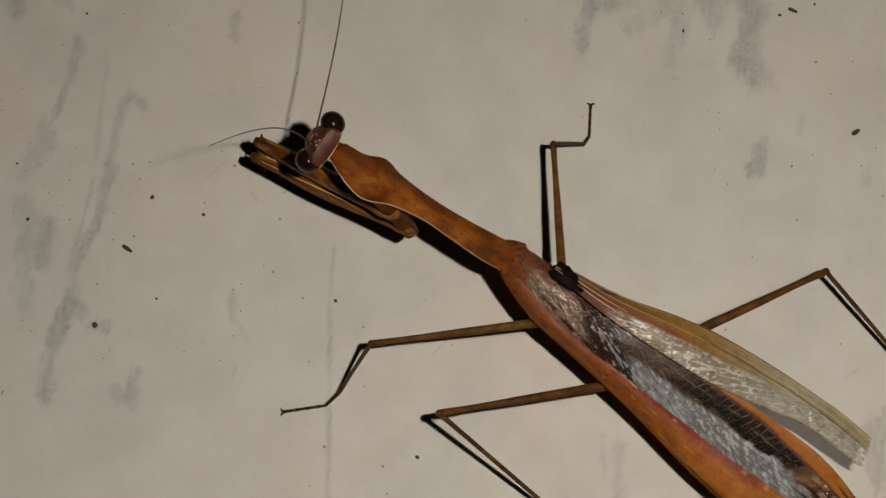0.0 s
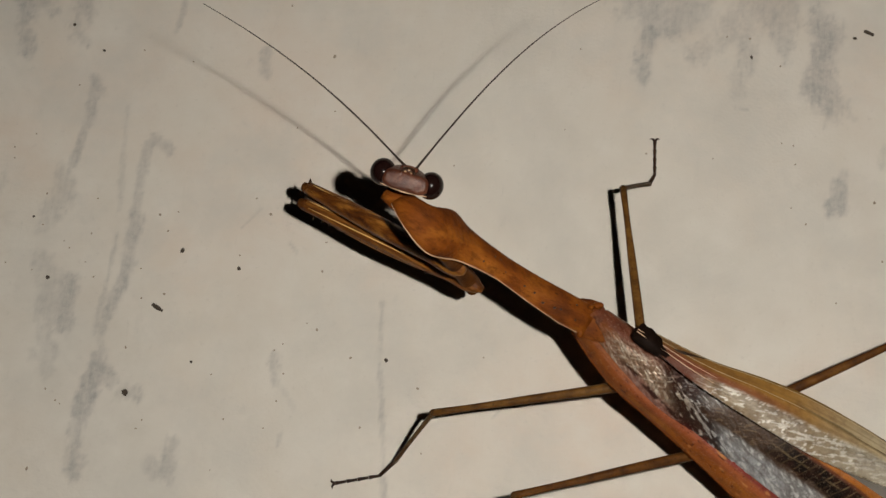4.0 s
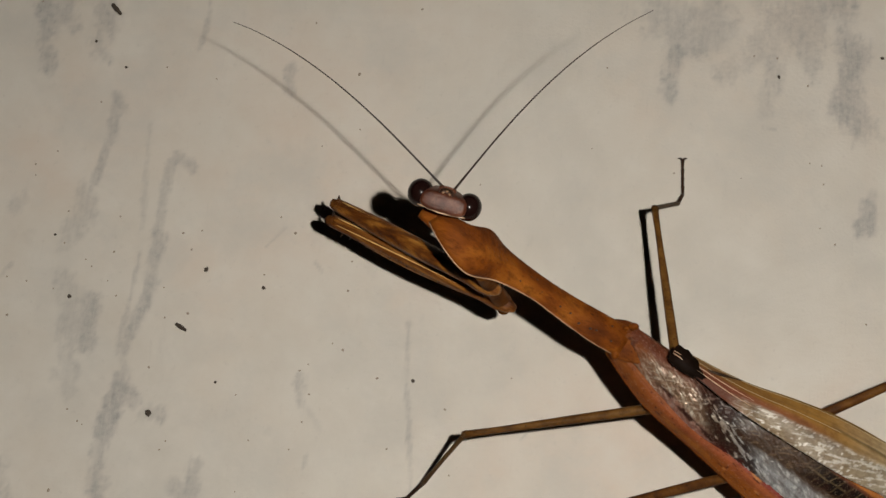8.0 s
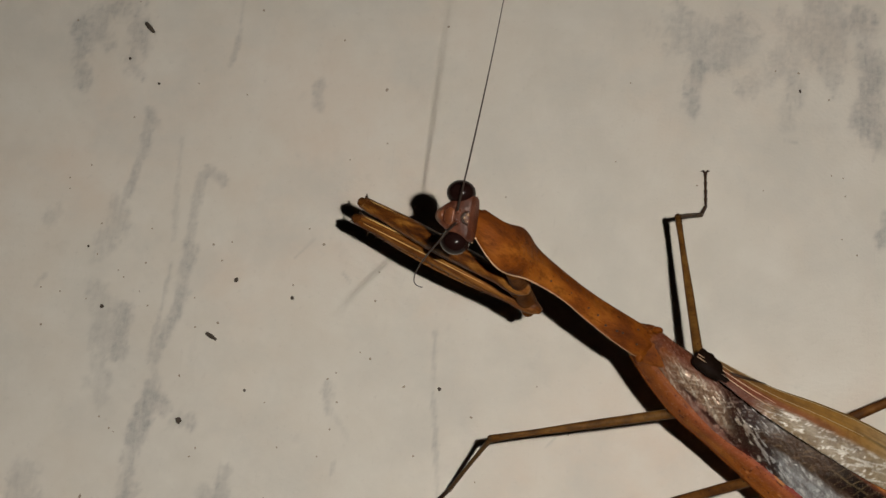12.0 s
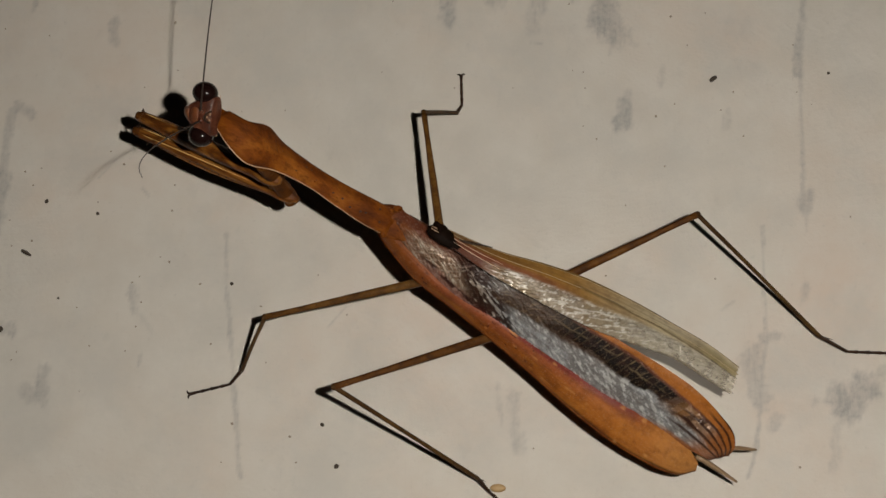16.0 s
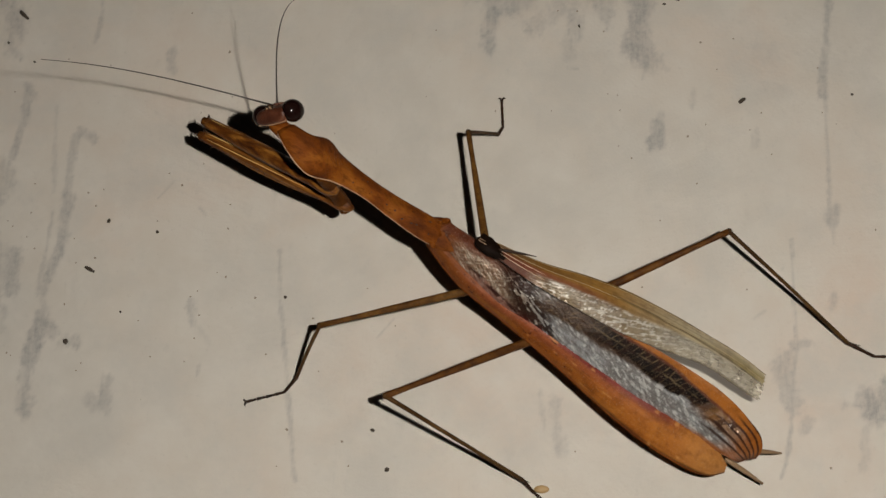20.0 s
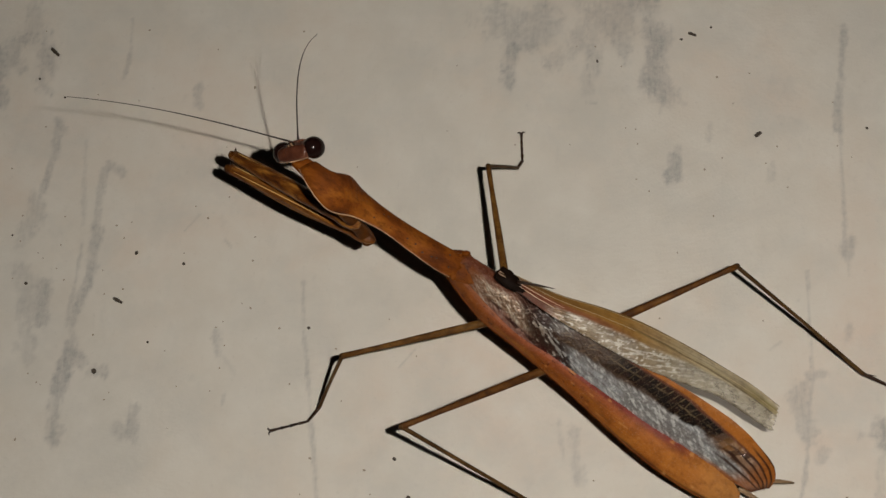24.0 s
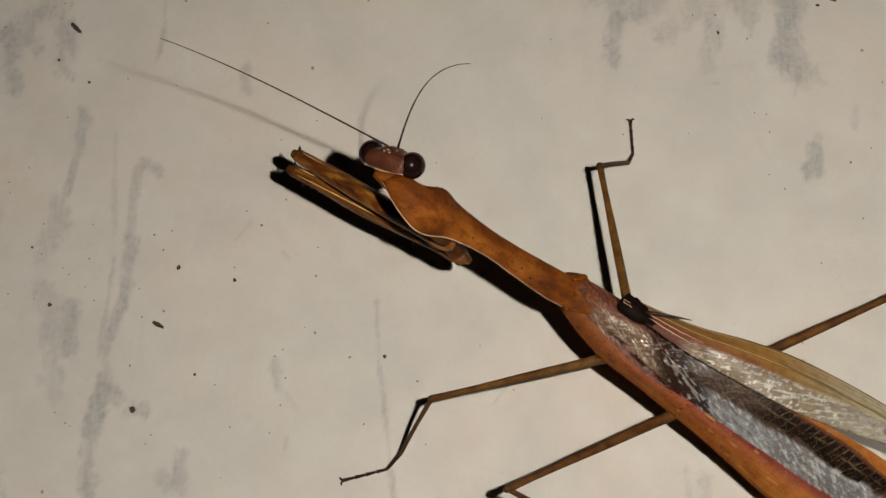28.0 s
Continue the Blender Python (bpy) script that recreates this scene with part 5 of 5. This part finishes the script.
    walk(prothorax, [
    (0, pose(0.00037, -0.00385, 0.01600, -0.40, -3.52, 3.34)),
    (0.5, pose(0.00037, -0.00385, 0.01600, -0.25, -3.15, 3.59)),
    (1, pose(0.00037, -0.00385, 0.01600, -0.03, -2.85, 3.59)),
    (1.5, pose(0.00037, -0.00385, 0.01600, 0.13, -3.32, 3.36)),
    (2, pose(0.00037, -0.00385, 0.01600, 0.18, -3.29, 3.39)),
    (2.5, pose(0.00037, -0.00385, 0.01600, -2.01, -2.45, 2.17)),
    (3, pose(0.00037, -0.00385, 0.01600, -1.44, -2.54, 1.88)),
    (3.5, pose(0.00037, -0.00385, 0.01600, -1.73, -2.71, 1.66)),
    (4, pose(0.00037, -0.00385, 0.01600, -2.00, -3.17, 1.81)),
    (4.5, pose(0.00037, -0.00385, 0.01600, -1.48, -2.84, 1.82)),
    (6.5, pose(0.00037, -0.00385, 0.01600, -1.72, -2.09, 1.65)),
    (7, pose(0.00037, -0.00385, 0.01600, -1.72, -2.09, 1.57)),
    (7.5, pose(0.00037, -0.00385, 0.01600, -1.81, -2.12, 1.59)),
    (8, pose(0.00037, -0.00385, 0.01600, -1.81, -2.23, 1.68)),
    (8.5, pose(0.00037, -0.00385, 0.01600, -1.82, -1.76, 1.64)),
    (9, pose(0.00037, -0.00385, 0.01600, -2.34, -0.78, 1.34)),
    (9.5, pose(0.00037, -0.00385, 0.01600, -2.40, -0.10, 1.02)),
    (10, pose(0.00037, -0.00385, 0.01600, -1.47, 0.01, 0.72)),
    (10.5, pose(0.00037, -0.00385, 0.01600, -1.49, 0.85, 0.47)),
    (11, pose(0.00037, -0.00385, 0.01600, -2.07, 1.43, 0.78)),
    (11.5, pose(0.00037, -0.00385, 0.01600, -1.97, 1.37, 0.81)),
    (13.5, pose(0.00037, -0.00385, 0.01600, -2.67, 1.58, 0.34)),
    (14, pose(0.00037, -0.00385, 0.01600, -2.35, -0.15, 0.25)),
    (14.5, pose(0.00037, -0.00385, 0.01600, -2.17, 0.46, 0.37)),
    (15, pose(0.00037, -0.00385, 0.01600, -1.35, 1.00, 0.35)),
    (15.5, pose(0.00037, -0.00385, 0.01600, -1.41, 1.54, 0.64)),
    (16, pose(0.00037, -0.00385, 0.01600, -1.10, 1.43, 0.50)),
    (16.5, pose(0.00037, -0.00385, 0.01600, -1.35, 1.30, 0.56)),
    (17, pose(0.00037, -0.00385, 0.01600, -0.77, 1.02, 0.63)),
    (17.5, pose(0.00037, -0.00385, 0.01600, -0.57, 1.52, 0.41)),
    (18, pose(0.00037, -0.00385, 0.01600, -0.50, 1.66, 0.12)),
    (18.5, pose(0.00037, -0.00385, 0.01600, -0.22, 2.31, -0.35)),
    (19, pose(0.00037, -0.00385, 0.01600, -0.23, 3.27, -0.61)),
    (19.5, pose(0.00037, -0.00385, 0.01600, 0.81, 2.73, -1.26)),
    (20, pose(0.00037, -0.00385, 0.01600, 1.64, 2.36, -2.41)),
    (20.5, pose(0.00037, -0.00385, 0.01600, 1.67, 1.96, -2.92)),
    (21, pose(0.00037, -0.00385, 0.01600, 2.35, 2.17, -2.77)),
    (21.5, pose(0.00037, -0.00385, 0.01600, 2.19, 2.11, -2.89)),
    (23.5, pose(0.00037, -0.00385, 0.01600, 3.12, 1.56, -2.81)),
    (24, pose(0.00037, -0.00385, 0.01600, 3.10, 1.39, -2.90)),
    (24.5, pose(0.00037, -0.00385, 0.01600, 2.92, 1.33, -3.08)),
    (25, pose(0.00037, -0.00385, 0.01600, 2.76, 1.10, -3.19)),
    (25.5, pose(0.00037, -0.00385, 0.01600, 2.24, 1.01, -2.97)),
    (26, pose(0.00037, -0.00385, 0.01600, 2.28, 1.02, -3.03)),
    (26.5, pose(0.00037, -0.00385, 0.01600, 4.22, 2.30, -2.70)),
    (27, pose(0.00037, -0.00385, 0.01600, 5.13, 2.29, -2.47)),
    (27.5, pose(0.00037, -0.00385, 0.01600, 5.18, 2.56, -2.90)),
    (28, pose(0.00037, -0.00385, 0.01600, 4.23, 1.06, -3.49)),
    ])
    walk(head, [
    (0, pose(-0.01700, 0.00186, 0.02800, 36.89, -18.73, 58.09)),
    (1, pose(-0.01676, 0.00160, 0.02800, 36.62, -16.96, 53.12)),
    (2, pose(-0.01680, 0.00156, 0.02800, 36.27, -23.94, 55.99)),
    (2.3, pose(-0.01724, 0.00267, 0.02800, 39.67, -10.68, 57.04)),
    (2.5, pose(-0.01484, 0.00378, 0.02800, 18.64, -9.39, -10.21)),
    (3, pose(-0.01478, 0.00386, 0.02800, 15.84, 7.57, -12.68)),
    (4, pose(-0.01505, 0.00399, 0.02800, 15.79, 7.50, -11.42)),
    (7, pose(-0.01529, 0.00395, 0.02800, 16.41, 7.13, -11.90)),
    (8, pose(-0.01495, 0.00385, 0.02800, 16.60, 7.20, -11.94)),
    (8.3, pose(-0.01457, 0.00404, 0.02800, 16.77, 7.08, -11.13)),
    (8.6, pose(-0.01613, 0.00342, 0.02800, 49.88, -43.06, 30.90)),
    (9, pose(-0.01595, 0.00320, 0.02800, 62.49, -34.54, 39.58)),
    (9.5, pose(-0.01585, 0.00325, 0.02800, 62.90, -25.04, 49.05)),
    (10, pose(-0.01578, 0.00329, 0.02800, 65.28, -23.60, 46.97)),
    (11, pose(-0.01579, 0.00250, 0.02800, 61.85, -17.24, 85.90)),
    (13.5, pose(-0.01579, 0.00264, 0.02800, 64.72, -17.04, 83.92)),
    (14.5, pose(-0.01587, 0.00298, 0.02800, 65.98, -17.07, 80.93)),
    (15, pose(-0.01584, 0.00258, 0.02800, 64.47, -16.33, 84.50)),
    (16, pose(-0.01600, 0.00288, 0.02800, 66.53, -30.31, 79.14)),
    (17, pose(-0.01608, 0.00293, 0.02800, 53.93, -13.50, 59.01)),
    (17.6, pose(-0.01520, 0.00356, 0.02800, 52.91, -12.68, 54.82)),
    (18, pose(-0.01569, 0.00377, 0.02800, 24.07, -7.94, 35.75)),
    (19, pose(-0.01519, 0.00440, 0.02800, 26.79, -38.07, 23.41)),
    (20, pose(-0.01497, 0.00486, 0.02800, 25.05, -33.55, -7.51)),
    (21, pose(-0.01542, 0.00481, 0.02800, 25.06, -30.37, -4.31)),
    (24, pose(-0.01527, 0.00473, 0.02800, 25.46, -29.61, -5.50)),
    (25, pose(-0.01540, 0.00486, 0.02800, 25.75, -29.60, -6.26)),
    (26, pose(-0.01522, 0.00455, 0.02800, 23.08, -26.65, -3.84)),
    (27, pose(-0.01511, 0.00440, 0.02800, 22.49, -27.01, -4.05)),
    (27.5, pose(-0.01502, 0.00459, 0.02800, 21.18, -18.32, -2.72)),
    (28, pose(-0.01435, 0.00464, 0.02800, 18.73, -14.45, -23.73)),
    ])
    walk(left_antenna, [
    (0, pose(-0.00050, 0.00100, 0.00030, 120.68, -1.70, 165.47)),
    (1, pose(-0.00050, 0.00100, 0.00030, 117.92, -1.32, 165.59)),
    (2, pose(-0.00050, 0.00100, 0.00030, 123.04, 6.28, 162.64)),
    (2.3, pose(-0.00050, 0.00100, 0.00030, 125.27, 5.61, 179.82)),
    (2.5, pose(-0.00050, 0.00100, 0.00030, 107.15, -5.17, -164.24)),
    (3, pose(-0.00050, 0.00100, 0.00030, 138.04, 46.46, -152.81)),
    (4, pose(-0.00050, 0.00100, 0.00030, 114.53, 32.92, -170.88)),
    (7, pose(-0.00050, 0.00100, 0.00030, -173.28, 59.93, -112.48)),
    (8, pose(-0.00050, 0.00100, 0.00030, -176.90, 47.77, -117.16)),
    (8.3, pose(-0.00050, 0.00100, 0.00030, 137.30, 21.18, -140.89)),
    (8.6, pose(-0.00050, 0.00100, 0.00030, 136.62, -30.72, -124.70)),
    (9, pose(-0.00050, 0.00100, 0.00030, 75.05, -54.08, -92.33)),
    (9.5, pose(-0.00050, 0.00100, 0.00030, 46.16, -40.72, -33.68)),
    (10, pose(-0.00050, 0.00100, 0.00030, 42.65, -17.49, 5.09)),
    (11, pose(-0.00050, 0.00100, 0.00030, 34.21, -53.16, -6.20)),
    (13.5, pose(-0.00050, 0.00100, 0.00030, 32.36, -58.29, -6.07)),
    (14.5, pose(-0.00050, 0.00100, 0.00030, 55.43, -70.86, -32.88)),
    (15, pose(-0.00050, 0.00100, 0.00030, 79.05, -74.24, -58.30)),
    (16, pose(-0.00050, 0.00100, 0.00030, 62.59, -69.24, -56.36)),
    (17, pose(-0.00050, 0.00100, 0.00030, 71.79, -62.04, -24.95)),
    (17.6, pose(-0.00050, 0.00100, 0.00030, 98.32, -58.52, -57.57)),
    (18, pose(-0.00050, 0.00100, 0.00030, 111.71, -36.60, -79.62)),
    (19, pose(-0.00050, 0.00100, 0.00030, 77.43, -44.72, -99.09)),
    (20, pose(-0.00050, 0.00100, 0.00030, 89.85, -41.38, -32.67)),
    (21, pose(-0.00050, 0.00100, 0.00030, 99.19, -52.53, -42.77)),
    (24, pose(-0.00050, 0.00100, 0.00030, 98.16, -61.04, -36.20)),
    (25, pose(-0.00050, 0.00100, 0.00030, 101.66, -63.32, -38.23)),
    (26, pose(-0.00050, 0.00100, 0.00030, 110.24, -67.29, -44.57)),
    (27, pose(-0.00050, 0.00100, 0.00030, 90.55, -58.29, -23.80)),
    (27.5, pose(-0.00050, 0.00100, 0.00030, 105.39, -44.59, -51.76)),
    (28, pose(-0.00050, 0.00100, 0.00030, 90.22, -38.25, -17.66)),
    ])
    walk(right_antenna, [
    (0, pose(0.00050, 0.00100, 0.00030, -12.28, 36.66, -79.47)),
    (1, pose(0.00050, 0.00100, 0.00030, -2.68, 34.08, -64.62)),
    (2, pose(0.00050, 0.00100, 0.00030, -1.54, 34.16, -71.34)),
    (2.3, pose(0.00050, 0.00100, 0.00030, 62.07, 30.18, -0.26)),
    (2.5, pose(0.00050, 0.00100, 0.00030, 70.75, 48.30, 10.23)),
    (3, pose(0.00050, 0.00100, 0.00030, 124.92, 37.78, 115.28)),
    (4, pose(0.00050, 0.00100, 0.00030, 139.58, 43.55, 125.84)),
    (7, pose(0.00050, 0.00100, 0.00030, 131.89, 44.65, 117.00)),
    (8, pose(0.00050, 0.00100, 0.00030, 146.35, 42.22, 133.95)),
    (8.3, pose(0.00050, 0.00100, 0.00030, 144.09, 30.85, 136.36)),
    (8.6, pose(0.00050, 0.00100, 0.00030, -175.11, 17.64, 126.90)),
    (9, pose(0.00050, 0.00100, 0.00030, -159.44, -26.33, 97.24)),
    (9.5, pose(0.00050, 0.00100, 0.00030, 177.93, -9.48, 113.66)),
    (10, pose(0.00050, 0.00100, 0.00030, -177.31, -38.66, 104.75)),
    (11, pose(0.00050, 0.00100, 0.00030, 156.00, -38.31, 124.74)),
    (13.5, pose(0.00050, 0.00100, 0.00030, 161.68, -16.89, 124.97)),
    (14.5, pose(0.00050, 0.00100, 0.00030, 157.74, 5.83, 134.19)),
    (15, pose(0.00050, 0.00100, 0.00030, 158.68, -4.96, 118.56)),
    (16, pose(0.00050, 0.00100, 0.00030, 170.27, -22.82, 105.45)),
    (17, pose(0.00050, 0.00100, 0.00030, 165.56, -27.36, 122.84)),
    (17.6, pose(0.00050, 0.00100, 0.00030, 146.31, 0.53, 147.75)),
    (18, pose(0.00050, 0.00100, 0.00030, 154.46, -20.98, 123.72)),
    (19, pose(0.00050, 0.00100, 0.00030, -174.08, -22.71, 120.10)),
    (20, pose(0.00050, 0.00100, 0.00030, 142.98, 4.10, 122.65)),
    (21, pose(0.00050, 0.00100, 0.00030, 142.47, 8.97, 120.74)),
    (24, pose(0.00050, 0.00100, 0.00030, 140.81, 4.37, 126.94)),
    (25, pose(0.00050, 0.00100, 0.00030, 141.72, 10.27, 123.04)),
    (26, pose(0.00050, 0.00100, 0.00030, 137.85, 8.32, 123.34)),
    (27, pose(0.00050, 0.00100, 0.00030, 137.30, 3.58, 128.55)),
    (27.5, pose(0.00050, 0.00100, 0.00030, 126.90, -2.86, 130.94)),
    (28, pose(0.00050, 0.00100, 0.00030, 128.59, -2.57, 139.19)),
    ])


motions()
